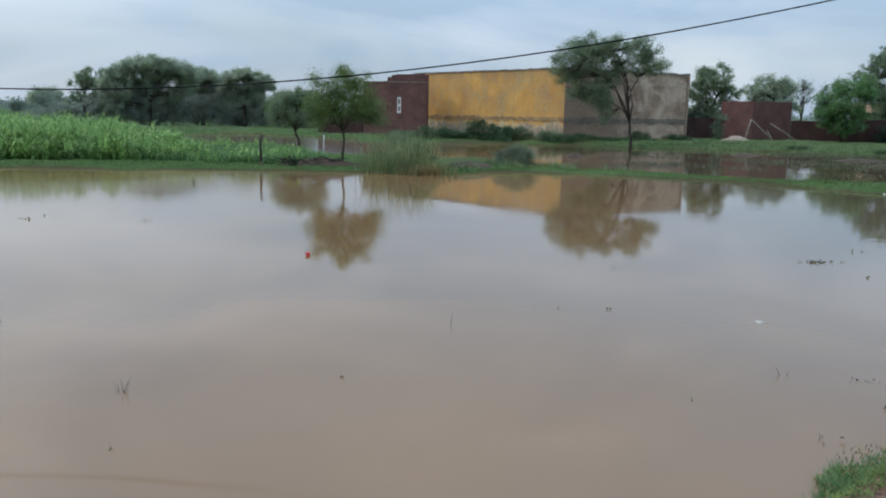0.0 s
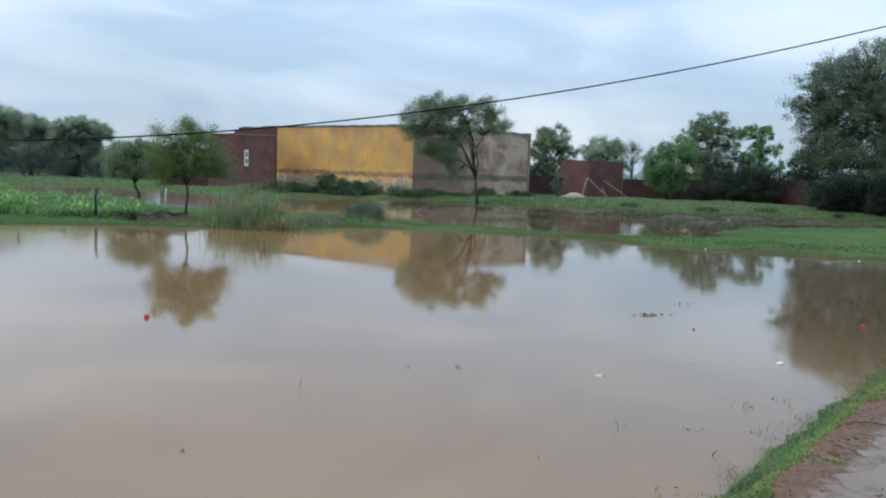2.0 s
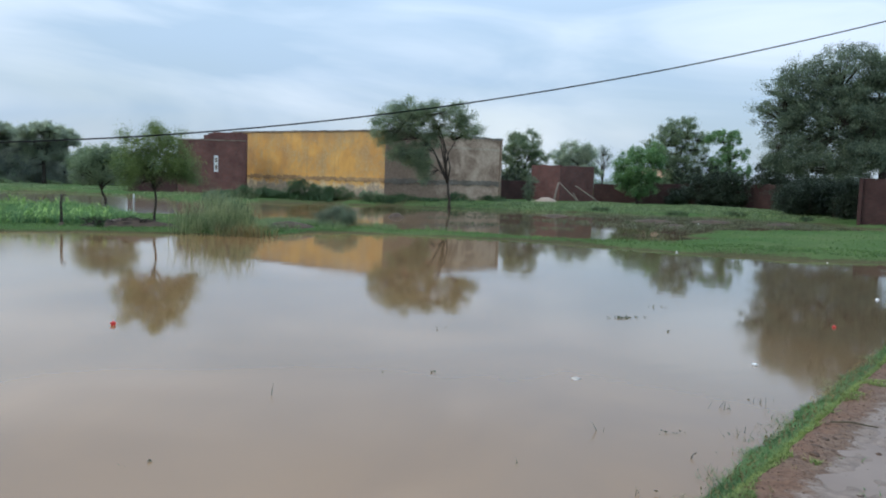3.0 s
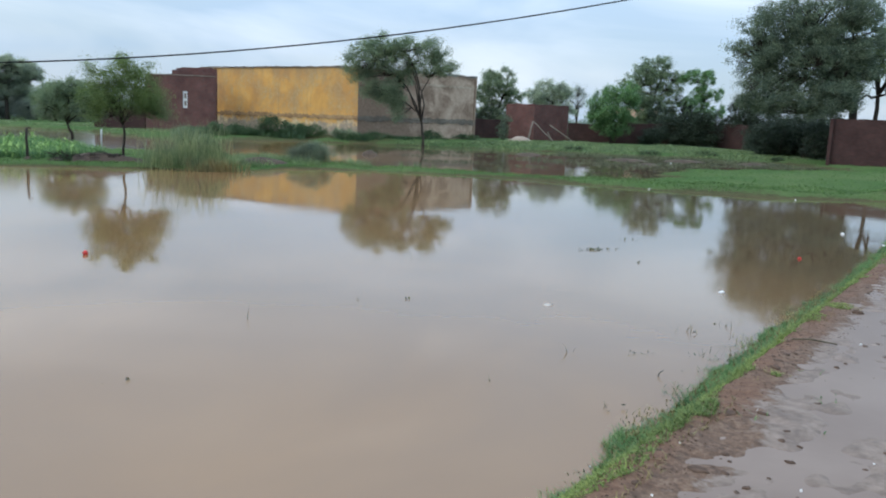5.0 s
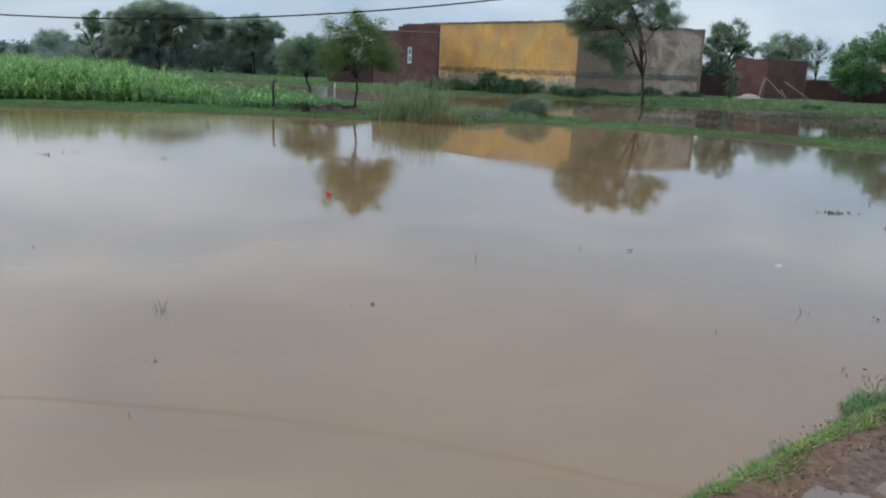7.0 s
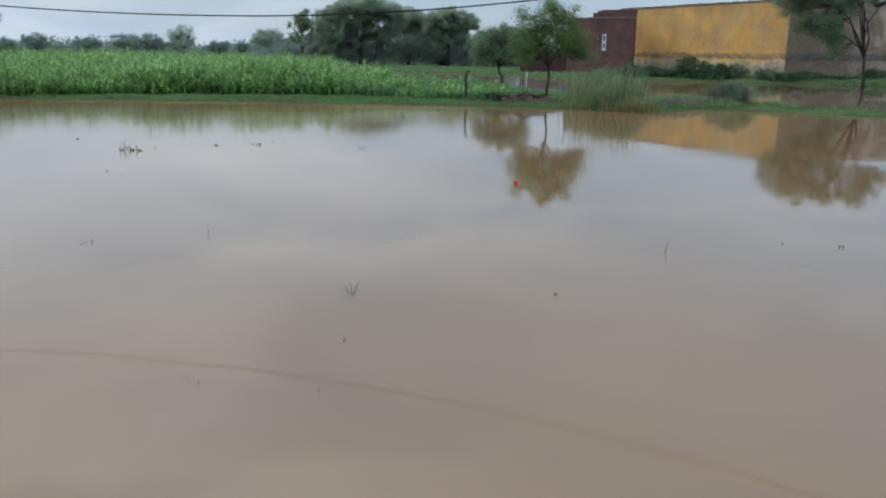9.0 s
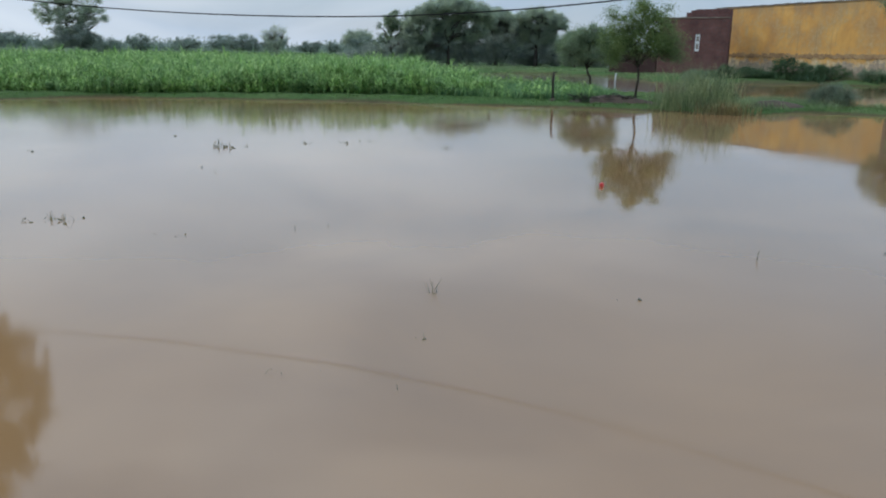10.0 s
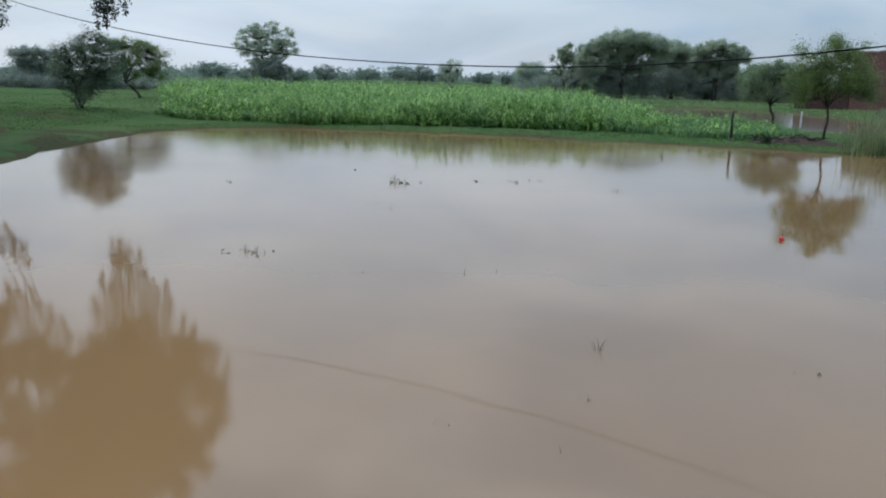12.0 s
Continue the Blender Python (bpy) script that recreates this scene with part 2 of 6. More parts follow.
def mud_material():
    m, n, l, b = material("wet_mud", 0.6, 0.35)
    c = obj_coord(n)
    fine = noise_node(n, l, c, 21.0, 7, 0.68)
    grit = noise_node(n, l, c, 11.0, 6, 0.65)
    big = noise_node(n, l, c, 1.6, 5, 0.6, 0.5)
    col = ramp(n, l, fine, (0.30, (0.050, 0.026, 0.015)), (0.5, (0.124, 0.070, 0.041)), (0.72, (0.225, 0.146, 0.095)))
    red = ramp(n, l, fine, (0.3, (0.080, 0.037, 0.019)), (0.7, (0.190, 0.096, 0.052)))
    col = mixc(n, l, ramp(n, l, big, (0.50, (0, 0, 0)), (0.66, (0.7,) * 3)), col, red)
    col = mixc(n, l, ramp(n, l, grit, (0.30, (0.75,) * 3), (0.40, (0, 0, 0))), col, (0.070, 0.045, 0.032))
    at = n.new("ShaderNodeAttribute")
    at.attribute_name = "margin"
    edge = math_node(n, l, "ADD", at.outputs["Fac"], math_node(n, l, "MULTIPLY", math_node(n, l, "SUBTRACT", big, 0.5), 1.6))
    wheel = n.new("ShaderNodeAttribute")
    wheel.attribute_name = "slurry"
    wet = math_node(n, l, "ADD", wheel.outputs["Fac"], math_node(n, l, "MULTIPLY", math_node(n, l, "SUBTRACT", math_node(n, l, "MULTIPLY", math_node(n, l, "ADD", big, grit), 0.5), 0.5), 2.6))
    wet = ramp(n, l, wet, (0.36, (0, 0, 0)), (0.62, (1, 1, 1)))
    slurry = ramp(n, l, grit, (0.30, (0.098, 0.062, 0.042)), (0.5, (0.172, 0.118, 0.084)), (0.7, (0.245, 0.178, 0.134)))
    dry = mixc(n, l, ramp(n, l, edge, (0.62, (0, 0, 0)), (0.95, (0.85,) * 3)), col, red)
    l.new(mixc(n, l, wet, dry, slurry), b.inputs["Base Color"])
    l.new(math_node(n, l, "MULTIPLY", wet, 0.05), b.inputs["Coat Weight"])
    b.inputs["Coat Roughness"].default_value = 0.24
    l.new(ramp(n, l, wet, (0.0, (0.80,) * 3), (1.0, (0.56,) * 3)), b.inputs["Roughness"])
    rough_part = math_node(n, l, "SUBTRACT", 1.0, math_node(n, l, "MULTIPLY", wet, 0.88))
    bump(n, l, b, math_node(n, l, "MULTIPLY", math_node(n, l, "ADD", fine, grit), rough_part), 0.45, 0.018)
    return m


MUD = mud_material()


def wall_coord(n, l):
    """Along the wall and up it, for walls that are built along their own x."""
    sep = n.new("ShaderNodeSeparateXYZ")
    l.new(obj_coord(n), sep.inputs[0])
    com = n.new("ShaderNodeCombineXYZ")
    along = math_node(n, l, "ADD", sep.outputs["X"], sep.outputs["Y"])
    l.new(along, com.inputs["X"])
    l.new(sep.outputs["Z"], com.inputs["Y"])
    return com.outputs[0], sep.outputs["Z"]


def brick_material(name, a, b_, mortar):
    m, n, l, b = material(name, 0.9, 0.15)
    c, z = wall_coord(n, l)
    t = n.new("ShaderNodeTexBrick")
    t.inputs["Scale"].default_value = 1.0
    t.inputs["Brick Width"].default_value, t.inputs["Row Height"].default_value = 0.24, 0.08
    t.inputs["Mortar Size"].default_value = 0.008
    t.inputs["Color1"].default_value, t.inputs["Color2"].default_value = (*a, 1), (*b_, 1)
    t.inputs["Mortar"].default_value = (*mortar, 1)
    l.new(c, t.inputs["Vector"])
    stain = noise_node(n, l, c, 0.7, 6, 0.65)
    col = mixc(n, l, 1.0, t.outputs["Color"], ramp(n, l, stain, (0.3, (0.62, 0.60, 0.60)), (0.7, (1.18, 1.12, 1.08))), "MULTIPLY")
    l.new(col, b.inputs["Base Color"])
    bump(n, l, b, t.outputs["Fac"], -0.5, 0.015)
    return m


BRICK = brick_material("red_brick", (0.135, 0.062, 0.054), (0.175, 0.080, 0.066), (0.13, 0.105, 0.10))
# the red brick again, with the trees' shade put into its colour
BRICK_SHADED = brick_material("shaded_brick", (0.082, 0.041, 0.036), (0.060, 0.032, 0.029), (0.060, 0.048, 0.044))


def yellow_material():
    m, n, l, b = material("worn_yellow_paint", 0.85, 0.2)
    c, z = wall_coord(n, l)
    fine = noise_node(n, l, c, 3.0, 7, 0.65)
    big = noise_node(n, l, c, 0.35, 5, 0.6, 0.4)
    tall = n.new("ShaderNodeMapping")
    tall.inputs["Scale"].default_value = (0.9, 0.35, 1)
    l.new(c, tall.inputs[0])
    runs = noise_node(n, l, tall.outputs[0], 1.0, 6, 0.6)
    paint = ramp(n, l, big, (0.3, (0.40, 0.222, 0.095)), (0.47, (0.57, 0.295, 0.086)), (0.58, (0.64, 0.345, 0.098)), (0.7, (0.69, 0.410, 0.150)))
    plaster = ramp(n, l, fine, (0.3, (0.36, 0.235, 0.105)), (0.7, (0.54, 0.375, 0.19)))
    wear = math_node(n, l, "ADD", math_node(n, l, "MULTIPLY", math_node(n, l, "ADD", runs, noise_node(n, l, c, 0.42, 5, 0.62, 0.8)), 0.38), math_node(n, l, "MULTIPLY", fine, 0.24))
    col = mixc(n, l, ramp(n, l, wear, (0.47, (0, 0, 0)), (0.60, (0.9,) * 3)), paint, plaster)
    # dark rain runs
    thin = n.new("ShaderNodeMapping")
    thin.inputs["Scale"].default_value = (2.3, 0.16, 1)
    l.new(c, thin.inputs[0])
    drip = noise_node(n, l, thin.outputs[0], 1.0, 3, 0.55)
    col = mixc(n, l, ramp(n, l, drip, (0.60, (0, 0, 0)), (0.72, (0.30,) * 3)), col, (0.27, 0.165, 0.082))
    # bare plaster below the paint, with a ragged edge
    edge = math_node(n, l, "ADD", z, math_node(n, l, "MULTIPLY", math_node(n, l, "SUBTRACT", noise_node(n, l, c, 0.9, 6, 0.7), 0.5), 4.2))
    low = ramp(n, l, math_node(n, l, "DIVIDE", edge, 10.0), (0.128, (1, 1, 1)), (0.158, (0, 0, 0)))
    bare = ramp(n, l, fine, (0.3, (0.24, 0.185, 0.13)), (0.7, (0.42, 0.34, 0.25)))
    # bleached limewash where the paint has washed off below the band
    bleach = math_node(n, l, "ADD", math_node(n, l, "DIVIDE", z, 10.0), math_node(n, l, "MULTIPLY", math_node(n, l, "SUBTRACT", noise_node(n, l, c, 0.55, 6, 0.7, 0.5), 0.5), 0.45))
    col = mixc(n, l, ramp(n, l, bleach, (0.13, (0.85,) * 3), (0.19, (0, 0, 0))), col, ramp(n, l, fine, (0.3, (0.47, 0.33, 0.17)), (0.7, (0.66, 0.54, 0.37))))
    # grime left by the rain under the parapet
    grime = math_node(n, l, "ADD", math_node(n, l, "DIVIDE", z, 10.0), math_node(n, l, "MULTIPLY", math_node(n, l, "SUBTRACT", noise_node(n, l, tall.outputs[0], 0.8, 6, 0.7), 0.5), 0.42))
    col = mixc(n, l, ramp(n, l, grime, (0.58, (0, 0, 0)), (0.72, (0.6,) * 3)), col, (0.30, 0.205, 0.12))
    col = mixc(n, l, low, col, bare)
    l.new(col, b.inputs["Base Color"])
    bump(n, l, b, fine, 0.4, 0.03)
    return m


YELLOW = yellow_material()


def plaster_material(name, dark, mid, light, damp=0.0):
    """damp: how far along the wall the old damp stain reaches, in metres."""
    m, n, l, b = material(name, 0.9, 0.15)
    c, z = wall_coord(n, l)
    fine = noise_node(n, l, c, 4.0, 7, 0.65)
    big = noise_node(n, l, c, 0.5, 6, 0.65, 0.6)
    tall = n.new("ShaderNodeMapping")
    tall.inputs["Scale"].default_value = (1.1, 0.3, 1)
    l.new(c, tall.inputs[0])
    runs = noise_node(n, l, tall.outputs[0], 1.0, 5, 0.6)
    f = math_node(n, l, "ADD", math_node(n, l, "MULTIPLY", big, 0.8), math_node(n, l, "MULTIPLY", runs, 0.2))
    col = ramp(n, l, f, (0.40, dark), (0.5, mid), (0.60, light))
    col = mixc(n, l, 0.35, col, ramp(n, l, fine, (0.3, dark), (0.7, light)))
    if damp:
        sx = n.new("ShaderNodeSeparateXYZ")
        l.new(c, sx.inputs[0])
        reach = math_node(n, l, "ADD", math_node(n, l, "DIVIDE", sx.outputs["X"], damp * 2), math_node(n, l, "MULTIPLY", math_node(n, l, "SUBTRACT", big, 0.5), 0.9))
        col = mixc(n, l, ramp(n, l, reach, (0.40, (0.75,) * 3), (0.62, (0, 0, 0))), col, mixc(n, l, fine, tuple(0.55 * v for v in dark), tuple(0.8 * v for v in mid)))
    l.new(col, b.inputs["Base Color"])
    bump(n, l, b, fine, 0.5, 0.03)
    return m


GREY_PLASTER = plaster_material("weathered_grey_plaster", (0.225, 0.142, 0.098), (0.42, 0.285, 0.202), (0.60, 0.44, 0.325), 7.5)
BAND_PLASTER = plaster_material("dark_band_plaster", (0.11, 0.086, 0.066), (0.185, 0.150, 0.118), (0.30, 0.25, 0.20))
OCHRE_BAND = plaster_material("brown_band_plaster", (0.18, 0.105, 0.056), (0.31, 0.190, 0.098), (0.46, 0.300, 0.155))
PALE_PLASTER = plaster_material("pale_plaster", (0.26, 0.19, 0.135), (0.44, 0.33, 0.24), (0.62, 0.48, 0.36), 6.5)
CONCRETE = plaster_material("concrete", (0.20, 0.19, 0.17), (0.30, 0.28, 0.26), (0.42, 0.40, 0.37))
WHITE_PAINT = plaster_material("old_whitewash", (0.55, 0.54, 0.50), (0.70, 0.69, 0.66), (0.80, 0.79, 0.77))


def plain(name, dark, light, rough=0.6, scale=8.0, spec=0.4):
    m, n, l, b = material(name, rough, spec)
    f = noise_node(n, l, obj_coord(n), scale, 5)
    l.new(ramp(n, l, f, (0.3, dark), (0.7, light)), b.inputs["Base Color"])
    bump(n, l, b, f, 0.3, 0.01)
    return m


CABLE = plain("cable_sheath", (0.008, 0.008, 0.009), (0.020, 0.020, 0.020), 0.8, 8.0, 0.12)
RED_PLASTIC = plain("red_plastic", (0.42, 0.022, 0.018), (0.62, 0.045, 0.030), 0.4)
WHITE_PLASTIC = plain("white_plastic", (0.60, 0.60, 0.58), (0.82, 0.82, 0.80), 0.4)
FOAM = plain("pale_scum", (0.30, 0.25, 0.20), (0.46, 0.41, 0.35), 0.7, 20)
STRAW = plain("dead_stalk", (0.045, 0.035, 0.022), (0.12, 0.095, 0.055), 0.8, 20)
SAND = plain("building_sand", (0.24, 0.18, 0.135), (0.40, 0.315, 0.24), 0.9, 5)
ROOF_TILE = plain("clay_roof", (0.36, 0.19, 0.11), (0.52, 0.31, 0.20), 0.8, 3)
CLOD = plain("mud_clod", (0.055, 0.034, 0.024), (0.13, 0.082, 0.056), 0.85, 20, 0.15)
DIRT = plain("dark_earth", (0.040, 0.028, 0.020), (0.105, 0.072, 0.050), 0.9, 4)
PEBBLE = plain("pale_pebble", (0.55, 0.53, 0.50), (0.80, 0.78, 0.75), 0.5, 15)


# ---- building tools ----
class Build:
    """Gathers vertices and faces for one mesh."""

    def __init__(self):
        self.v, self.f = [], []

    def add(self, verts, faces):
        k = len(self.v)
        self.v += [tuple(p) for p in verts]
        self.f += [tuple(i + k for i in f) for f in faces]

    def tube(self, pts, radii, sides=6):
        pts = [Vector(p) for p in pts]
        rings = []
        for i, p in enumerate(pts):
            d = (pts[min(i + 1, len(pts) - 1)] - pts[max(i - 1, 0)]).normalized()
            a = d.orthogonal().normalized()
            b = d.cross(a)
            rings.append([p + (a * math.cos(6.2832 * k / sides) + b * math.sin(6.2832 * k / sides)) * radii[i] for k in range(sides)])
        verts = [q for r in rings for q in r]
        faces = [(i * sides + k, i * sides + (k + 1) % sides, (i + 1) * sides + (k + 1) % sides, (i + 1) * sides + k)
                 for i in range(len(pts) - 1) for k in range(sides)]
        faces += [tuple(range(sides))[::-1], tuple(range((len(pts) - 1) * sides, len(pts) * sides))]
        self.add(verts, faces)

    def box(self, x0, x1, y0, y1, z0, z1):
        v = [(x, y, z) for z in (z0, z1) for y in (y0, y1) for x in (x0, x1)]
        self.add(v, [(0, 2, 3, 1), (4, 5, 7, 6), (0, 1, 5, 4), (1, 3, 7, 5), (3, 2, 6, 7), (2, 0, 4, 6)])

    def mesh(self, name):
        me = bpy.data.meshes.new(name)
        me.from_pydata(self.v, [], self.f)
        me.update()
        return me


def part(name, b, mat, parent=None, label="", smooth=False):
    me = b if isinstance(b, bpy.types.Mesh) else b.mesh(name)
    me.materials.append(mat)
    if smooth:
        me.polygons.foreach_set("use_smooth", [True] * len(me.polygons))
    ob = new(name, me)
    if parent:
        ob.parent = parent
    return tagged(ob, label)


def empty(name, x, y, z, rz=0.0):
    ob = new(name)
    ob.empty_display_size = 0.2
    ob.matrix_world = pose(x, y, z, 0, 0, rz)
    return ob


def faces_mesh(name, corners):
    """A mesh of loose faces from an array (faces, corners, 3)."""
    corners = np.asarray(corners, dtype=np.float32)
    n, k, _ = corners.shape
    me = bpy.data.meshes.new(name)
    me.vertices.add(n * k)
    me.vertices.foreach_set("co", corners.ravel())
    me.loops.add(n * k)
    me.loops.foreach_set("vertex_index", np.arange(n * k, dtype=np.int32))
    me.polygons.add(n)
    me.polygons.foreach_set("loop_start", np.arange(0, n * k, k, dtype=np.int32))
    me.update(calc_edges=True)
    me.validate()
    return me


def unit(a):
    return a / np.maximum(np.linalg.norm(a, axis=-1, keepdims=True), 1e-6)


def leaves(rng, centres, length, width, droop=0.25, fine=False):
    """One leaf spray at every centre: kite-shaped, or a plain wedge where the leaves are fine."""
    n = len(centres)
    d = unit(rng.normal(size=(n, 3)) * (1, 1, 0.7) - (0, 0, droop))
    s = unit(np.cross(d, rng.normal(size=(n, 3))))
    ln = (length * rng.uniform(0.6, 1.3, n))[:, None]
    wd = (width * rng.uniform(0.6, 1.3, n))[:, None]
    a = centres - d * ln * 0.5
    if fine:
        return np.stack([a, a + d * ln * 0.8 + s * wd * 0.5, a + d * ln - s * wd * 0.5], 1)
    return np.stack([a, a + d * ln * 0.45 + s * wd * 0.5, a + d * ln, a + d * ln * 0.55 - s * wd * 0.5], 1)


def value_noise(x, y, scale, seed=0):
    """Smooth noise, -1 to 1, on arrays."""
    x, y = np.asarray(x) * scale + 71.3 * seed, np.asarray(y) * scale - 37.7 * seed
    xi, yi = np.floor(x), np.floor(y)
    fx, fy = x - xi, y - yi
    fx, fy = fx * fx * (3 - 2 * fx), fy * fy * (3 - 2 * fy)
    h = lambda a, b: (np.sin(a * 127.1 + b * 311.7) * 43758.5453) % 1.0
    top = h(xi, yi) * (1 - fx) + h(xi + 1, yi) * fx
    bot = h(xi, yi + 1) * (1 - fx) + h(xi + 1, yi + 1) * fx
    return 2 * (top * (1 - fy) + bot * fy) - 1


def rounded(poly, rounds=2):
    p = np.array(poly, float)
    for _ in range(rounds):
        q = np.roll(p, -1, 0)
        p = np.stack([0.75 * p + 0.25 * q, 0.25 * p + 0.75 * q], 1).reshape(-1, 2)
    return p


def side(poly, x, y):
    """Distance from a closed outline: positive outside, negative inside."""
    x, y = np.asarray(x, float), np.asarray(y, float)
    best, inside = np.full(x.shape, 1e9), np.zeros(x.shape, bool)
    for (ax, ay), (bx, by) in zip(poly, np.roll(poly, -1, 0)):
        dx, dy = bx - ax, by - ay
        t = np.clip(((x - ax) * dx + (y - ay) * dy) / (dx * dx + dy * dy + 1e-9), 0, 1)
        best = np.minimum(best, np.hypot(x - ax - t * dx, y - ay - t * dy))
        if dy:
            inside ^= ((ay > y) != (by > y)) & (x < ax + (y - ay) * dx / dy)
    return np.where(inside, -best, best)


def step(a, b, v):
    t = np.clip((v - a) / (b - a), 0, 1)
    return t * t * (3 - 2 * t)


# ---- the lie of the land ----
POND = rounded([(-9, -5.6), (-4, -0.7), (1.4, 4.0), (3.42, 5.66), (5.92, 7.84), (7.62, 9.29), (10.7, 12.0), (14.6, 15.5), (19.5, 19.8),
                (24, 22.5), (23.5, 24.6), (19.8, 25.2), (17.5, 25.7), (15.2, 27.3), (12.9, 30.0), (9.5, 32.7), (6.0, 34.5), (2.0, 34.6),
                (0.2, 33.2), (-1.3, 31.6), (-3.0, 32.4), (-4.6, 32.8), (-7.7, 32.4), (-11.5, 31.5), (-16.8, 31.1), (-20.4, 29.9),
                (-24.1, 28.5), (-27.6, 26.5), (-28.8, 22.3), (-25.0, 16.3), (-22.5, 13.0), (-20.4, 10.9), (-16.5, 5.0), (-13, -1.5)], 1)
POOL_RIGHT = rounded([(1.0, 42), (5.5, 38.5), (9.5, 36.4), (13.5, 33.8), (17.5, 33.5), (20.5, 38.5), (24, 43), (30, 44.5), (36, 45.5), (39.5, 48), (40, 55), (36, 60.5), (30, 63),
                      (24, 65), (18, 67), (11.5, 69), (6.5, 70.2), (2, 69.5), (-2.5, 66), (-3.5, 58), (-2.5, 50), (-1.5, 45)])
POOL_LEFT = rounded([(-12.5, 51), (-9, 46.5), (-5, 44), (-1, 44), (1, 52), (-2, 62), (-7, 68), (-11, 76), (-17, 82), (-24, 84), (-29, 76), (-21, 62)])
CROP = rounded([(-33.8, 25.8), (-26.8, 27.8), (-20.5, 32.3), (-15.5, 34.2), (-10.7, 35.6), (-13, 42), (-21, 57), (-34, 82), (-60, 95), (-92, 84), (-90, 70)], 1)
BANK_U, BANK_N = (0.755, 0.656), (0.656, -0.755)


def land(x, y):
    """Height of the ground, and how much turf grows on it."""
    x, y = np.asarray(x, float), np.asarray(y, float)
    wob = 0.12 * value_noise(x, y, 1.7, 1) + 0.25 * value_noise(x, y, 0.5, 2)
    d = side(POND, x, y)
    near = step(3.0, 1.0, (x - 1.4) * BANK_N[0] * -1 + (y - 4.0) * BANK_N[1] * -1)
    dn = d + wob * (0.25 + 0.5 * (1 - near))
    base = 0.16 + 0.10 * step(2, 12, d) + 0.22 * step(62, 84, y) * step(-6, 10, x) + 0.10 * value_noise(x, y, 0.09, 3) * step(3, 20, d)
    base = base + 0.34 * step(3, 9, d) * step(-25, -34, x) * step(52, 44, y) * step(-75, -60, x)
    base = base * (1 - near) + near * 0.50
    rise = step(0, 1, dn / (0.9 * (1 - near) + 0.78 * near))
    h = np.where(dn > 0, base * rise, -0.6 * step(0, 3.5, -dn) - 0.02)
    h += np.where(dn > 0, 0.05 * value_noise(x, y, 0.9, 4) * rise * (1 - near) + 0.02 * value_noise(x, y, 3.1, 5) * rise, 0)
    shallow = 0.10 * value_noise(x, y, 0.33, 6) + 0.05 * value_noise(x, y, 1.1, 7)
    for pool, deep in ((POOL_RIGHT, 0.14), (POOL_LEFT, 0.20)):
        e = side(pool, x, y) + 4.5 * wob
        edge = step(*((4.5, -2.0) if pool is POOL_RIGHT else (2.2, -1.0)), e)
        h = h * (1 - edge) + edge * (-deep + shallow + 0.05 * step(16, 26, x) * step(46, 38, y))
    # a narrow bund keeps the pond apart from the field water
    h = np.maximum(h, (0.15 + 0.04 * value_noise(x, y, 0.6, 15)) * np.exp(-((d - 1.25) / 0.85) ** 2) * step(1.0, 4.0, x) * step(28, 31, y + 0.25 * x) - 0.03)
    turf = step(-0.05 + 0.04 * (1 - near), 0.012 + 0.08 * (1 - near), h + 0.03 * value_noise(x, y, 0.8, 10) * (1 - near)) * (1 - 0.95 * near * step(0.40, 0.72, dn)) * (1 - 0.5 * near * step(0.0, 0.2, -dn + 0.1))
    # muddier left bank, whose dark soil also stands for the great tree's shade
    turf *= 1 - 0.8 * step(-17, -24, x) * step(25, 17, y) * step(-0.3, 0.5, value_noise(x, y, 0.35, 9) + 0.8 * value_noise(x, y, 1.3, 16)) * step(-48, -38, x)
    turf *= 1 - 0.45 * step(0.25, 0.75, value_noise(x, y, 0.21, 8)) * (1 - near)
    turf *= 1 - 0.6 * step(-7, -4, x) * step(14, 10, x) * step(58, 64, y) * step(-0.7, 0.3, value_noise(x, y, 0.5, 17) + 0.5 * value_noise(x, y, 1.4, 18))
    turf *= 1 - 0.45 * step(-1.5, 1.0, x) * step(9, 6, x) * step(34.2, 35.2, y) * step(46, 42, y) * step(-0.4, 0.5, value_noise(x, y, 0.7, 19))
    h = h - near * 0.08 * step(0.60, 0.80, dn)
    return h, turf


def ground_z(x, y):
    return float(land(np.array([x]), np.array([y]))[0][0])


def spread(*runs):
    out = []
    for a, b, s in runs:
        out += list(np.arange(a, b - 1e-6, s))
    return out


far = [4500, 2800, 1800, 1200, 800, 550, 380, 270, 200, 155]
gx = np.array([-f for f in far] + spread((-125, -32, 2.2), (-32, -2, 0.36), (-2, 10, 0.11), (10, 25, 0.3), (25, 60, 0.8), (60, 125, 3.5)) + [125] + far[::-1])
gy = np.array([-f for f in far] + spread((-120, -20, 8), (-20, 1, 0.7), (1, 10, 0.11), (10, 40, 0.3), (40, 92, 0.55), (92, 140, 2.5)) + [f for f in far[::-1]])
GX, GY = np.meshgrid(gx, gy)
gz, gt = land(GX, GY)
nx, ny = len(gx), len(gy)
idx = np.arange(nx * ny).reshape(ny, nx)
me = bpy.data.meshes.new("ground")
me.vertices.add(nx * ny)
me.vertices.foreach_set("co", np.stack([GX, GY, gz], -1).astype(np.float32).ravel())
quads = np.stack([idx[:-1, :-1], idx[:-1, 1:], idx[1:, 1:], idx[1:, :-1]], -1).reshape(-1, 4).astype(np.int32)
me.loops.add(quads.size)
me.loops.foreach_set("vertex_index", quads.ravel())
me.polygons.add(len(quads))
me.polygons.foreach_set("loop_start", np.arange(0, quads.size, 4, dtype=np.int32))
me.update(calc_edges=True)
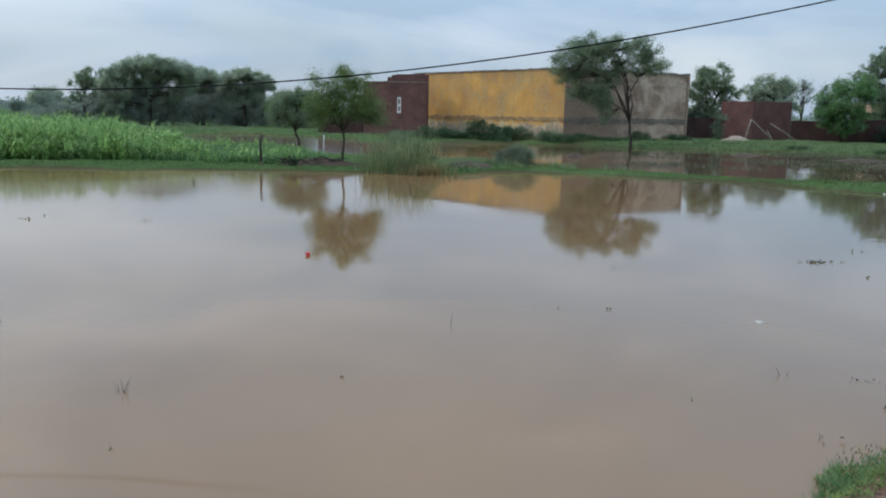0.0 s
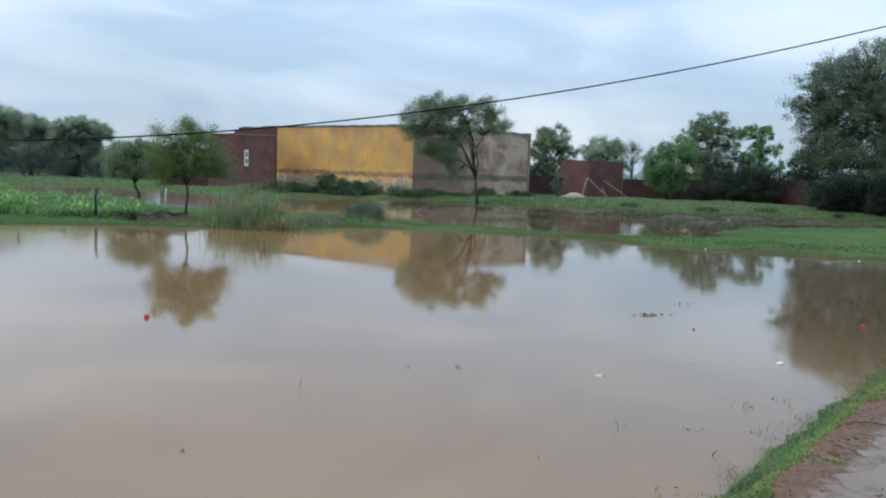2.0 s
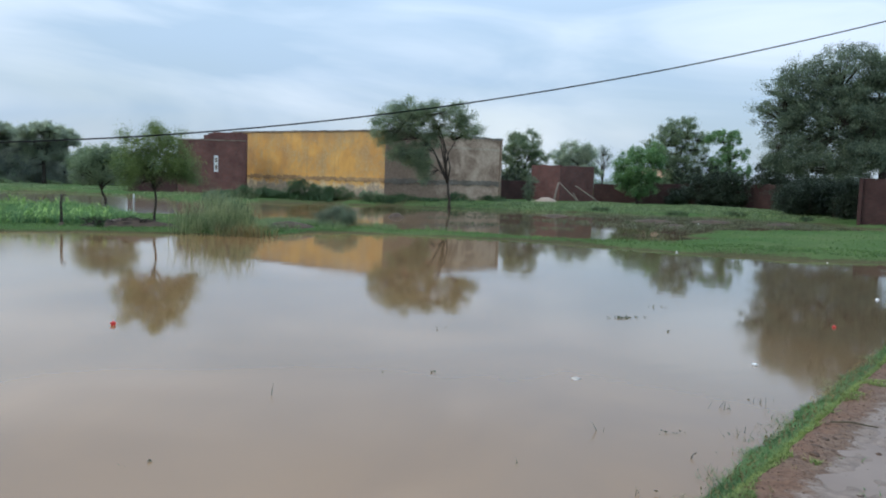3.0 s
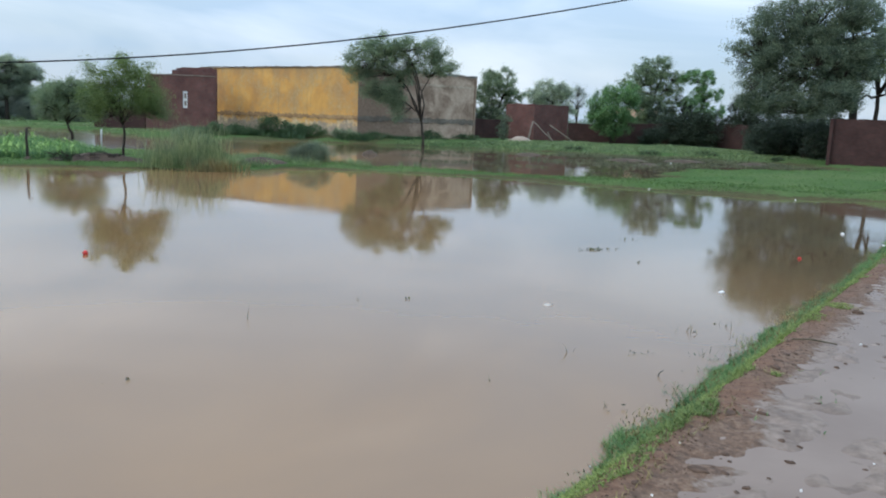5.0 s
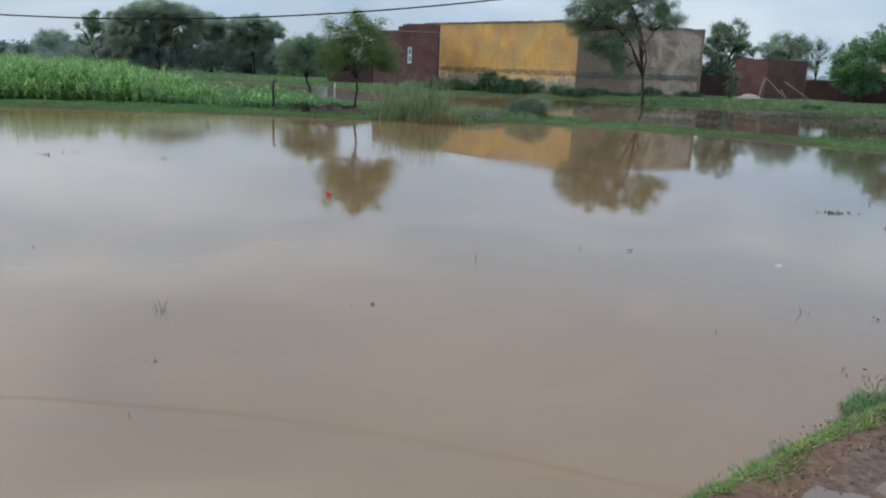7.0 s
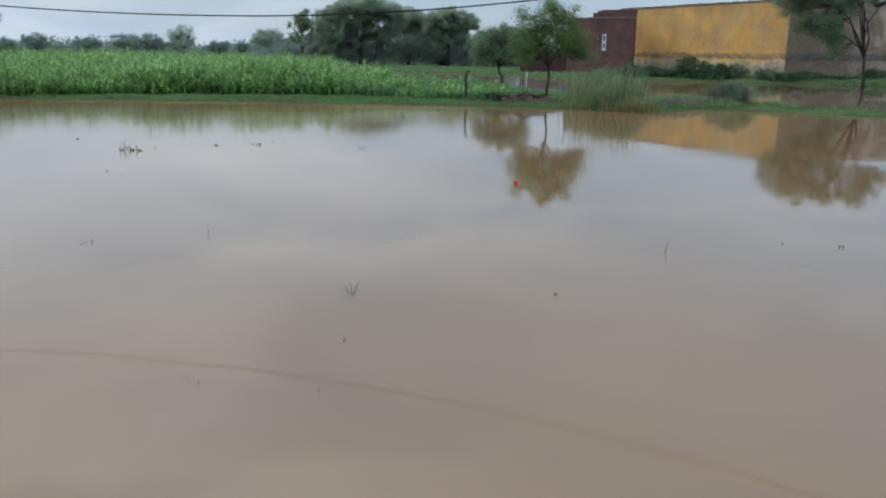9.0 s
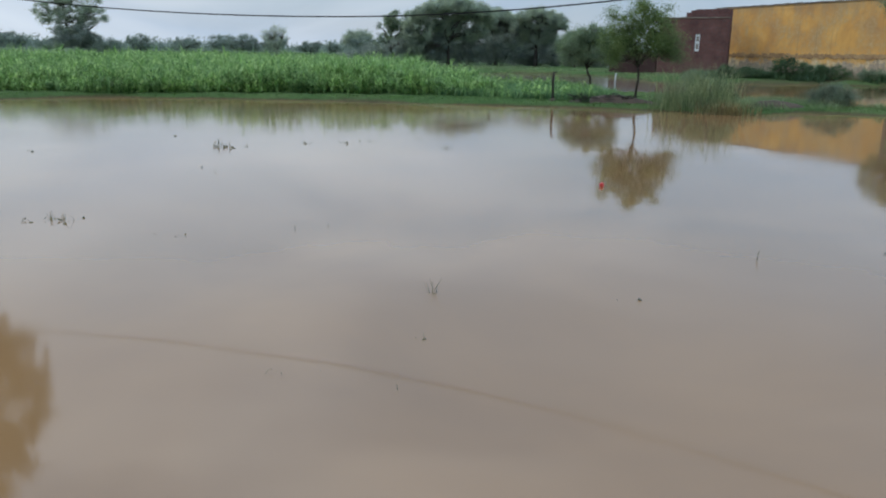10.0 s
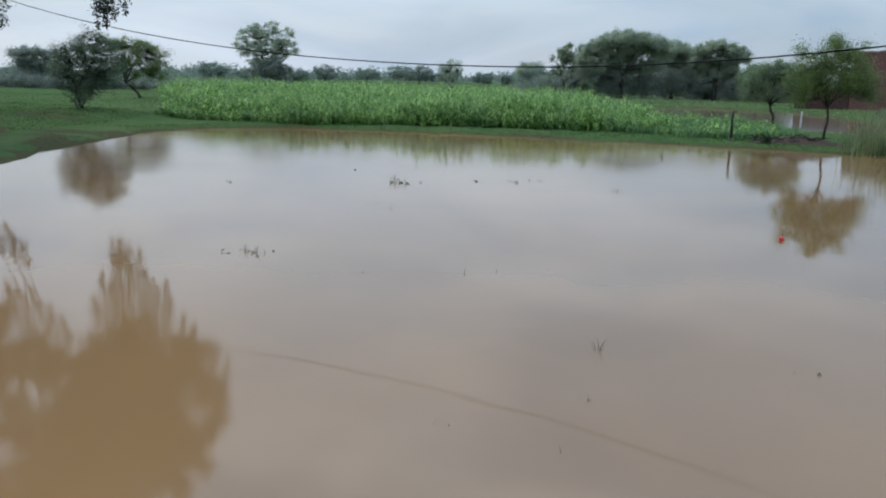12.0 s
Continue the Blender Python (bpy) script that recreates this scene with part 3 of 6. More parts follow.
me.attributes.new("turf", "FLOAT", "POINT").data.foreach_set("value", gt.astype(np.float32).ravel())
ground = part("ground", me, GROUND, smooth=True)
tagged(ground, "grassy wet field ground with muddy patches round the flood", "ground", kind="structure")

b = Build()
b.add([(-75, -30, 0), (85, -30, 0), (85, 100, 0), (-75, 100, 0)], [(0, 1, 2, 3)])
water = part("water", b, WATER)
tagged(water, "still brown flood water with a glossy surface", "water", kind="structure")
b = Build()
b.add([(-34, 47, 0.004), (-1.5, 43, 0.004), (1.5, 60, 0.004), (-8, 88, 0.004), (-34, 88, 0.004)], [(0, 1, 2, 3, 4)])
tagged(part("field_water", b, RIPPLED), "pale wind-rippled water lying on the field behind", "water", kind="structure")

# the muddy road along the near bank
rs = np.array(spread((-26, -0.5, 0.3), (-0.5, 10, 0.04), (10, 25, 0.12), (25, 62, 0.4)))
rv = np.array(spread((0.48, 3.2, 0.035), (3.2, 4.61, 0.1)))
RS, RV = np.meshgrid(rs, rv)


def bank_line(s):
    """The water's edge along the road, s metres from the point nearest to the bend."""
    pts = np.array([(-9 - 17, -5.6 - 15), (-9, -5.6), (-4, -0.7), (1.4, 4.0), (3.42, 5.66), (5.92, 7.84), (7.62, 9.29), (10.7, 12.0), (14.6, 15.5), (19.5, 19.8), (55, 49)])
    along = np.r_[0, np.cumsum(np.hypot(*np.diff(pts, axis=0).T))]
    along -= along[3]
    return np.interp(s, along, pts[:, 0]), np.interp(s, along, pts[:, 1])


bx, by = bank_line(RS)
RX, RY = bx + RV * BANK_N[0], by + RV * BANK_N[1]


def road_height(x, y, v):
    s = (x - 1.4) * BANK_U[0] + (y - 4.0) * BANK_U[1]
    ruts = 0.006 * np.exp(-((v - 0.68) / 0.16) ** 2) - 0.014 * np.exp(-((v - 1.30) / 0.42) ** 2) + 0.012 * np.exp(-((v - 2.3) / 0.25) ** 2)
    lumps = 0.006 * value_noise(x, y, 0.8, 11) + 0.006 * value_noise(x, y, 3.0, 12) + 0.008 * value_noise(x, y, 6.5, 13) + 0.009 * value_noise(x, y, 11.0, 14)
    # tracks drawn out along the road
    lumps = lumps + 0.011 * value_noise(s * 0.45, v * 2.6, 2.0, 62) + 0.008 * value_noise(s * 0.5, v * 2.0, 6.0, 63)
    return 0.503 + ruts + lumps - 0.08 * step(0.58, 0.46, v) - 0.10 * step(4.2, 4.6, v)


RZ = road_height(RX, RY, RV)
b = Build()
b.v = [tuple(p) for p in np.stack([RX, RY, RZ], -1).reshape(-1, 3)]
k = len(rs)
b.f = [(i * k + j, (i + 1) * k + j, (i + 1) * k + j + 1, i * k + j + 1) for i in range(len(rv) - 1) for j in range(k - 1)]
road_mesh = b.mesh("road")
road_mesh.attributes.new("margin", "FLOAT", "POINT").data.foreach_set("value", step(1.05, 0.62, RV).astype(np.float32).ravel())
road_mesh.attributes.new("slurry", "FLOAT", "POINT").data.foreach_set("value", step(0.64, 1.08 + 0.30 * step(3.2, 0.8, RS), RV).astype(np.float32).ravel())
road = part("road", road_mesh, MUD, smooth=True)
tagged(road, "wet brown mud road with puddles beside the water", "road", kind="structure")
b = Build()
sx, sy = bank_line(rs)
b.add([(x + v * BANK_N[0], y + v * BANK_N[1], 0.4945) for v in (0.72, 4.1) for x, y in zip(sx, sy)],
      [(j, j + k, j + k + 1, j + 1) for j in range(k - 1)])
tagged(part("puddle", b, PUDDLE), "shallow grey-brown rain puddles lying on the mud road", "puddle", kind="structure")


# ---- trees and bushes ----
def grown(name, x, y, lobes, leaf_n, leaf, mat, label, trunk_r=0.12, fork=0.35, lean=(0.0, 0.0), category="tree", group="",
          seed=1, stems=1, clump=0.5, gaps=0.35, limbs=None, forks=0, core=1.0, swell=1.0, raised=0.0):
    """A tree or bush. lobes: (across, away, height of the middle, half width, half depth, half height) of the masses of its crown,
    across and away from the pond's viewpoint; each mass is filled with clumps of leaf sprays on twigs."""
    rng = np.random.default_rng(seed)
    lobes = [(l[0] * (swell + 1) / 2, l[1], l[2] + raised, l[3] * swell, l[4] * swell, l[5] * swell) for l in lobes]
    r = math.hypot(x, y)
    fine = r > 30.0
    leaf_n, leaf = int(leaf_n * (2.2 if fine else 1.7)), leaf * 0.64
    ux, uy = (y / r, -x / r), (x / r, y / r)
    z = ground_z(x, y) - 0.05
    thing = empty(name, x, y, z)
    top = max(l[2] + l[5] for l in lobes)
    wb = Build()
    # clump middles, mostly near the outside of each mass
    mids, sizes = [], []
    vol = [l[3] * l[4] * l[5] for l in lobes]
    for l, v in zip(lobes, vol):
        n = max(8, 2.2 * int(limbs or 60) * v ** 0.8 / sum(w ** 0.8 for w in vol))
        for _ in range(int(n)):
            d = unit(rng.normal(size=3))
            q = rng.uniform(0.25, 1.0) ** 0.45
            a, w, h = l[0] + d[0] * l[3] * q, l[1] + d[1] * l[4] * q, l[2] + d[2] * l[5] * q
            mids.append((a * ux[0] + w * uy[0], a * ux[1] + w * uy[1], h))
            sizes.append(0.85 * clump * rng.uniform(0.55, 1.35))
    mids, sizes = np.array(mids), np.array(sizes)
    # trunk, forking into limbs that reach for the clumps
    joints = []
    for s in range(stems):
        off = rng.normal(size=2) * (0.0 if stems == 1 else 0.45)
        fh = fork * top * rng.uniform(0.9, 1.1)
        lx, ly = lean[0] * ux[0] + lean[1] * uy[0] + off[0], lean[0] * ux[1] + lean[1] * uy[1] + off[1]
        pts = [(off[0] * 0.2 + lx * t * t + 0.03 * rng.normal(), off[1] * 0.2 + ly * t * t + 0.03 * rng.normal(), fh * t) for t in np.linspace(0, 1, 6)]
        wb.tube(pts, [trunk_r * (1.35 if i == 0 else 1.0 - 0.06 * i) / math.sqrt(stems) for i in range(6)], 7)
        joints.append(np.array(pts[-1]))
    main = forks or max(3, min(9, len(mids) // 9))
    pick = rng.choice(len(mids), main, replace=False)
    nodes = []
    for i in pick:
        a = min(joints, key=lambda j: np.linalg.norm((j - mids[i])[:2]))
        e = mids[i] * np.array([0.72, 0.72, 0.9]) + a * np.array([0.28, 0.28, 0.1])
        mid = a + (e - a) * np.array([0.33, 0.33, 0.58]) + rng.normal(size=3) * 0.03 * top
        line = [a, a + (mid - a) * np.array([0.4, 0.4, 0.55]) + rng.normal(size=3) * 0.015 * top, mid, mid * 0.45 + e * 0.55 + rng.normal(size=3) * 0.015 * top, e]
        wb.tube(line, [trunk_r * 0.60 / math.sqrt(stems), trunk_r * 0.5, trunk_r * 0.38, trunk_r * 0.26, trunk_r * 0.12], 5)
        nodes += [mid, mid * 0.5 + e * 0.5, e]
    nodes = np.array(nodes + joints)
    for m in mids:
        a = nodes[np.argmin(np.linalg.norm(nodes - m, axis=1) + 0.6 * np.maximum(0, nodes[:, 2] - m[2]))]
        k = a * 0.5 + m * 0.5 + rng.normal(size=3) * 0.08
        wb.tube([a, k, m], [trunk_r * 0.17 + 0.006, trunk_r * 0.10 + 0.005, 0.006], 4)
    part("trunk", wb, BARK, thing, smooth=True)
    keep = rng.uniform(size=len(mids)) > gaps * 0.4
    mids, sizes = mids[keep], sizes[keep]
    which = rng.choice(len(mids), leaf_n, p=sizes ** 2 / np.sum(sizes ** 2))
    flat = rng.uniform(0.5, 1.3, (len(mids), 3)) * (1.0, 1.0, 0.62)
    # feathery twiglets that fan out of every clump, with the leaves along them
    heart = mids.mean(0) * (1, 1, 0.8)
    out = unit(mids - heart)[:, None, :] * 0.75 + rng.normal(size=(len(mids), 11, 3)) + (0, 0, 0.22)
    out = unit(out) * (sizes[:, None] * rng.uniform(0.45, 1.75, (len(mids), 11)))[:, :, None] * flat[:, None, :]
    u = rng.uniform(0.05, 1.0, (leaf_n, 1)) ** 0.8
    c = mids[which] + out[which, rng.integers(0, 11, leaf_n)] * u + rng.normal(size=(leaf_n, 3)) * (sizes[which] * 0.28)[:, None]
    c[:, 2] = np.maximum(c[:, 2] - 0.10 * (u[:, 0] ** 2) * sizes[which], 0.12)
    sprays = leaves(rng, c, leaf, leaf * 0.5, fine=fine)
    if core:
        # larger inner sprays that close the heart of the crown
        n = int(leaf_n * 0.05 * core)
        li = rng.choice(len(lobes), n, p=np.array(vol) / sum(vol))
        d = unit(rng.normal(size=(n, 3))) * rng.uniform(0, 0.7, (n, 1)) ** 0.5
        q = np.array(lobes)[li]
        a, w, h = q[:, 0] + d[:, 0] * q[:, 3], q[:, 1] + d[:, 1] * q[:, 4], q[:, 2] + d[:, 2] * q[:, 5]
        inner = np.column_stack([a * ux[0] + w * uy[0], a * ux[1] + w * uy[1], np.maximum(h, 0.2)])
        sprays = np.concatenate([sprays, leaves(rng, inner, leaf * 1.8, leaf * 1.0, fine=fine)])
    part("crown", faces_mesh("crown", sprays), mat, thing)
    return tagged(thing, label, category, group)


# the two small trees on the far bank
grown("tree", -4.72, 35.0, [(0, 0, 2.5, 1.0, 1.0, 0.55), (-0.9, 0, 2.45, 0.7, 0.7, 0.5), (0.95, 0, 2.55, 0.7, 0.7, 0.55), (-0.5, 0, 3.05, 0.7, 0.7, 0.6), (0.5, 0, 3.1, 0.7, 0.7, 0.6), (0, 0, 3.55, 0.45, 0.45, 0.5),
                            (-1.17, 0, 3.55, 0.2, 0.2, 0.42), (0.75, 0, 3.6, 0.3, 0.3, 0.35), (1.15, 0, 2.05, 0.45, 0.4, 0.4), (-1.0, 0, 1.95, 0.4, 0.4, 0.3), (0, 0, 4.05, 0.16, 0.16, 0.3)],
      20000, 0.095, LEAF_YOUNG, "small light green tree with a thin trunk on the bank", 0.058, 0.36, (0.0, 0), seed=4, clump=0.42, limbs=170, gaps=0.25, core=0.2, forks=8, swell=1.06)
grown("tree", -9.55, 50.0, [(0, 0, 2.6, 1.2, 1.1, 0.85), (-1.0, 0, 2.3, 0.8, 0.8, 0.75), (0.9, 0, 2.4, 0.75, 0.8, 0.75), (-0.2, 0, 3.3, 0.9, 0.9, 0.5), (0.7, 0, 3.1, 0.7, 0.7, 0.5), (-0.9, 0, 3.0, 0.6, 0.6, 0.5)],
      15000, 0.13, LEAF_ACACIA, "low spreading tree with a leaning trunk beside the flooded field", 0.09, 0.34, (-0.3, 0), seed=9, clump=0.42, limbs=120, gaps=0.3, core=0.3, swell=1.12)
# the tall one before the grey wall, heavy to one side
grown("tree", 14.40, 66.9, [(-4.6, 0, 7.0, 1.6, 1.6, 1.4), (-3.4, 0, 8.1, 1.3, 1.5, 0.8), (-1.7, 0, 8.0, 1.1, 1.2, 0.8), (-2.5, 0, 6.8, 1.3, 1.3, 1.1), (-5.2, 0, 5.8, 0.9, 1.0, 0.8), (-3.3, 0, 4.8, 1.3, 1.2, 0.9), (-2.5, 0, 4.1, 1.0, 0.9, 0.9), (-2.1, 0.2, 3.1, 0.6, 0.7, 0.9),
                            (-4.0, 0.3, 4.6, 0.8, 0.8, 0.7), (0.1, 0, 8.0, 0.85, 1.0, 0.75), (1.25, 0, 6.6, 0.95, 1.0, 0.7), (0.7, 0, 7.3, 0.75, 0.8, 0.6), (1.0, 0.3, 7.6, 0.6, 0.7, 0.5), (-0.7, 0.3, 6.5, 1.0, 0.8, 0.7), (0.6, 0.4, 6.2, 0.8, 0.7, 0.4), (-1.7, 0.4, 5.3, 0.8, 0.7, 0.8)],
      40000, 0.165, LEAF_ACACIA, "tall thorn tree with a forked dark trunk before the grey wall", 0.125, 0.24, (-0.2, 0), seed=12, clump=0.6, limbs=220, gaps=0.25, forks=8, core=0.5, swell=1.12, raised=0.1)
# the umbrella-shaped grove across the fields
G = "umbrella-shaped grove trees"
grown("tree", -48.0, 104.4, [(0.3, 0, 6.1, 1.1, 1.2, 0.9), (1.7, 0, 5.9, 1.0, 1.2, 1.0), (-0.6, 0, 4.8, 0.9, 1.1, 0.8), (1.0, 0, 4.4, 1.3, 1.2, 1.0), (-0.8, 0, 3.0, 1.2, 1.2, 1.0), (1.5, 0, 2.8, 1.2, 1.2, 1.1), (-2.4, 0, 1.8, 1.0, 1.0, 0.9)], 9000, 0.26, LEAF_ACACIA, "thin-crowned light green tree at the edge of the grove", 0.2, 0.25, group=G, seed=21, clump=0.6, gaps=0.5, limbs=90, core=0.1, swell=1.2)
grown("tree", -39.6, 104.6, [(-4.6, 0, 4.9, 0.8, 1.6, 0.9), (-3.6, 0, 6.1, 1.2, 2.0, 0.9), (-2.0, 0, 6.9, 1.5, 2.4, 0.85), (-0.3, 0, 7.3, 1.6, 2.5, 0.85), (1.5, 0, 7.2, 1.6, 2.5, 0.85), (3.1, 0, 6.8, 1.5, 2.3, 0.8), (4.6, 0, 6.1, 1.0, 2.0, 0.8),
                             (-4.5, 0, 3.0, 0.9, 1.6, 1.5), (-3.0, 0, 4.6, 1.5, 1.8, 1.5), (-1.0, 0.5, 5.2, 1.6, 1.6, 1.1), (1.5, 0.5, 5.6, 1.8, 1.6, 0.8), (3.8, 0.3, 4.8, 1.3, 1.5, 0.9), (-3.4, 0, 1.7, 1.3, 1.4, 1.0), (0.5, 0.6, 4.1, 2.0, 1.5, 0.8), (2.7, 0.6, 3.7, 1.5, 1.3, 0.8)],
      66000, 0.27, LEAF_GROVE_HAZE, "broad umbrella-crowned tree with dark trunks in the grove", 0.30, 0.34, group=G, seed=22, stems=2, clump=0.62, limbs=300, gaps=0.25, core=0.55, swell=1.2, raised=0.35)
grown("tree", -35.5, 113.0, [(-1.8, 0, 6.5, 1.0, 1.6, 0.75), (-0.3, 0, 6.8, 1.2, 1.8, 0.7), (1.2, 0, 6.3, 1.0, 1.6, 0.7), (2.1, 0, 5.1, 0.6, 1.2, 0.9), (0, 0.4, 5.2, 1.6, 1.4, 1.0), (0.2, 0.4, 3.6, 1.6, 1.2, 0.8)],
      24000, 0.27, LEAF_GROVE_HAZE, "umbrella-crowned tree with a dark trunk in the grove", 0.28, 0.35, group=G, seed=23, clump=0.6, limbs=150, gaps=0.25, core=0.55, swell=1.2, raised=0.35)
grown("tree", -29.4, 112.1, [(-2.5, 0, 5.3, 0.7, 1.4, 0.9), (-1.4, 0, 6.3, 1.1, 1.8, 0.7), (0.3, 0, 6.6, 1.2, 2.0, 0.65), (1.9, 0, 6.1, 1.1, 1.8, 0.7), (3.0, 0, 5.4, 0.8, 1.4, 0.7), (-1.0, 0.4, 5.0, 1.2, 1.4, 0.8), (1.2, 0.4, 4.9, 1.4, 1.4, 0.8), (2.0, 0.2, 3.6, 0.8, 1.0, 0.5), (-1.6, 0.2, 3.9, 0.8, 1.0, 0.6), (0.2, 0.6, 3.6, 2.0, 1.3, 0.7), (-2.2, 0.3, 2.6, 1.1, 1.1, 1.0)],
      34000, 0.27, LEAF_GROVE_HAZE, "umbrella-crowned tree standing a little apart from the grove", 0.28, 0.30, group=G, seed=24, clump=0.58, limbs=170, gaps=0.25, core=0.55, swell=1.18, raised=0.35)
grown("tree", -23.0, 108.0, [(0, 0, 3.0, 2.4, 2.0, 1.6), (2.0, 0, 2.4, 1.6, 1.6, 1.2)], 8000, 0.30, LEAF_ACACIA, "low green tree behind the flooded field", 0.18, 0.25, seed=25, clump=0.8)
grown("tree", -67.9, 133.6, [(0, 0, 3.9, 2.6, 2.2, 1.3), (-1.4, 0, 3.0, 1.4, 1.4, 1.0)], 5000, 0.36, LEAF_GROVE_HAZE, "small round-topped tree far across the fields", 0.2, 0.3, seed=26, clump=0.8)
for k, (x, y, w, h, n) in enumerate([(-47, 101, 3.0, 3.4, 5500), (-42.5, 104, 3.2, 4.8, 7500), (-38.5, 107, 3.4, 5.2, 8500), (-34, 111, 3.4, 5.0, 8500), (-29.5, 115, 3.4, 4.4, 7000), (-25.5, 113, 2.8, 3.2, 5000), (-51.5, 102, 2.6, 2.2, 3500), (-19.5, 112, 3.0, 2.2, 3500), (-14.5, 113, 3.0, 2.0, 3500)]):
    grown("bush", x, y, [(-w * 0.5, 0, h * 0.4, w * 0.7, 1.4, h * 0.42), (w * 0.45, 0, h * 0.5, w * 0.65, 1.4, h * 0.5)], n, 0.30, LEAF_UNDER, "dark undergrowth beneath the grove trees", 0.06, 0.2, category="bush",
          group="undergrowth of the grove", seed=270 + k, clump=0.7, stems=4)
# added tree belt that closes the view behind the grove, haze in its colour
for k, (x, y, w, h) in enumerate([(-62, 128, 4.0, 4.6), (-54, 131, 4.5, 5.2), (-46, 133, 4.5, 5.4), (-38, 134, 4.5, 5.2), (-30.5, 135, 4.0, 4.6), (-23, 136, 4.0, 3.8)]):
    grown("bush", x, y, [(-w * 0.6, 0, h * 0.45, w * 0.8, 1.6, h * 0.45), (w * 0.55, 0, h * 0.5, w * 0.8, 1.6, h * 0.5)], 7000, 0.34, LEAF_FAR_HAZE, "bushy trees added behind the grove, haze put in their colour", 0.08, 0.2, category="bush",
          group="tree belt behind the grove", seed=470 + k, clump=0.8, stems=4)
# left bank
grown("tree", -36.74, 23.83, [(0.1, 0, 0.75, 0.5, 0.5, 0.42), (0.2, 0, 1.1, 0.7, 0.6, 0.5), (0.75, 0, 1.35, 0.7, 0.6, 0.5), (-0.45, 0, 1.4, 0.6, 0.5, 0.5), (1.1, 0, 1.7, 0.65, 0.6, 0.5), (-0.75, 0, 2.0, 0.5, 0.5, 0.55), (0.3, 0, 1.9, 0.8, 0.8, 0.6), (1.5, 0, 2.2, 0.5, 0.5, 0.5), (0.3, 0, 2.6, 0.9, 0.8, 0.6), (-0.6, 0, 2.8, 0.4, 0.45, 0.45), (1.2, 0, 2.8, 0.5, 0.5, 0.5),
                              (0.55, 0, 3.25, 0.55, 0.55, 0.5), (1.0, 0, 3.2, 0.4, 0.4, 0.4), (0.0, 0, 3.15, 0.4, 0.4, 0.4)],
      17000, 0.105, LEAF_THORN, "bushy small tree with several thin stems on the grassy bank", 0.07, 0.22, (0.15, 0), seed=33, stems=5, clump=0.34, limbs=230, gaps=0.3, core=0.3, swell=1.12)
grown("tree", -50.2, 37.2, [(-1.3, 0, 3.6, 0.6, 0.7, 0.5), (-0.6, 0, 3.7, 0.7, 0.8, 0.5), (0.3, 0, 3.55, 0.8, 0.8, 0.42), (1.2, 0, 3.2, 0.6, 0.7, 0.42), (1.55, 0, 2.6, 0.35, 0.5, 0.5), (-0.2, 0, 2.8, 0.8, 0.7, 0.5), (0.8, 0, 2.4, 0.7, 0.7, 0.5), (-0.9, 0, 2.4, 0.6, 0.6, 0.5), (1.2, 0, 1.7, 0.5, 0.5, 0.4), (0.2, 0, 1.9, 0.5, 0.6, 0.35)],
      10000, 0.15, LEAF_YOUNG, "feathery flat-topped tree with a leaning trunk in the grass field", 0.10, 0.27, (-0.9, 0), seed=32, clump=0.40, limbs=130, gaps=0.4, core=0.2, swell=1.1)
grown("tree", -95.5, 57.0, [(-2.4, 0, 3.9, 1.3, 1.6, 0.45), (-0.8, 0, 4.2, 1.5, 1.8, 0.5), (0.9, 0, 4.0, 1.2, 1.6, 0.45), (2.2, 0, 3.5, 0.8, 1.2, 0.4), (-0.6, 0, 3.0, 2.6, 1.5, 0.7), (-1.0, 0, 1.9, 2.6, 1.5, 0.8)], 12000, 0.24, LEAF_UNDER, "flat-topped dark tree behind the hedge", 0.16, 0.4, seed=33, clump=0.6, limbs=120)
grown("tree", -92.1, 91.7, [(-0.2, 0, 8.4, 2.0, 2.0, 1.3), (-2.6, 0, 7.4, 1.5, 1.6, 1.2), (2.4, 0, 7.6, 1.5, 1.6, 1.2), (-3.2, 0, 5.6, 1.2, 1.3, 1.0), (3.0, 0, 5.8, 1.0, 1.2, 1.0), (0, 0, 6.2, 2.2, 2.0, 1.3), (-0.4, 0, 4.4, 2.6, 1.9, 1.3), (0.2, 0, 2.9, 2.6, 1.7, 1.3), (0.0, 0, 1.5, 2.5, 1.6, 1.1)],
      25000, 0.25, LEAF_GROVE_HAZE, "lone tall tree with an airy crown behind the crop", 0.26, 0.3, seed=34, clump=0.62, limbs=160, gaps=0.4, core=0.3, swell=1.15, raised=0.3)
grown("bush", -90.6, 90.6, [(-1.6, 0, 2.6, 1.5, 1.4, 2.0), (0.3, 0, 3.0, 1.9, 1.5, 2.2), (2.0, 0, 2.2, 1.3, 1.3, 1.6)], 12000, 0.26, LEAF_UNDER, "dark scrub crowding the foot of the lone tree", 0.08, 0.2, category="bush", seed=341, stems=4, clump=0.6)
grown("tree", -40.3, 63.2, [(0, 0, 1.8, 0.7, 0.7, 0.6), (-0.8, 0, 3.0, 0.42, 0.45, 0.55), (0.6, 0, 3.1, 0.4, 0.4, 0.5), (-0.1, 0, 3.3, 0.4, 0.4, 0.5), (0, 0, 2.5, 0.7, 0.6, 0.4)], 2600, 0.14, LEAF_GROVE_HAZE, "small airy sapling rising out of the crop", 0.06, 0.3, seed=35, clump=0.35, gaps=0.6, limbs=70, core=0.0)
grown("dead_tree", -33.5, 75.0, [(-0.3, 0, 2.6, 0.5, 0.4, 0.5)], 60, 0.1, LEAF_DRY, "bare leaning dead stem standing in the field", 0.09, 0.6, (-0.9, 0), seed=36, clump=0.2, limbs=8, core=0.0)
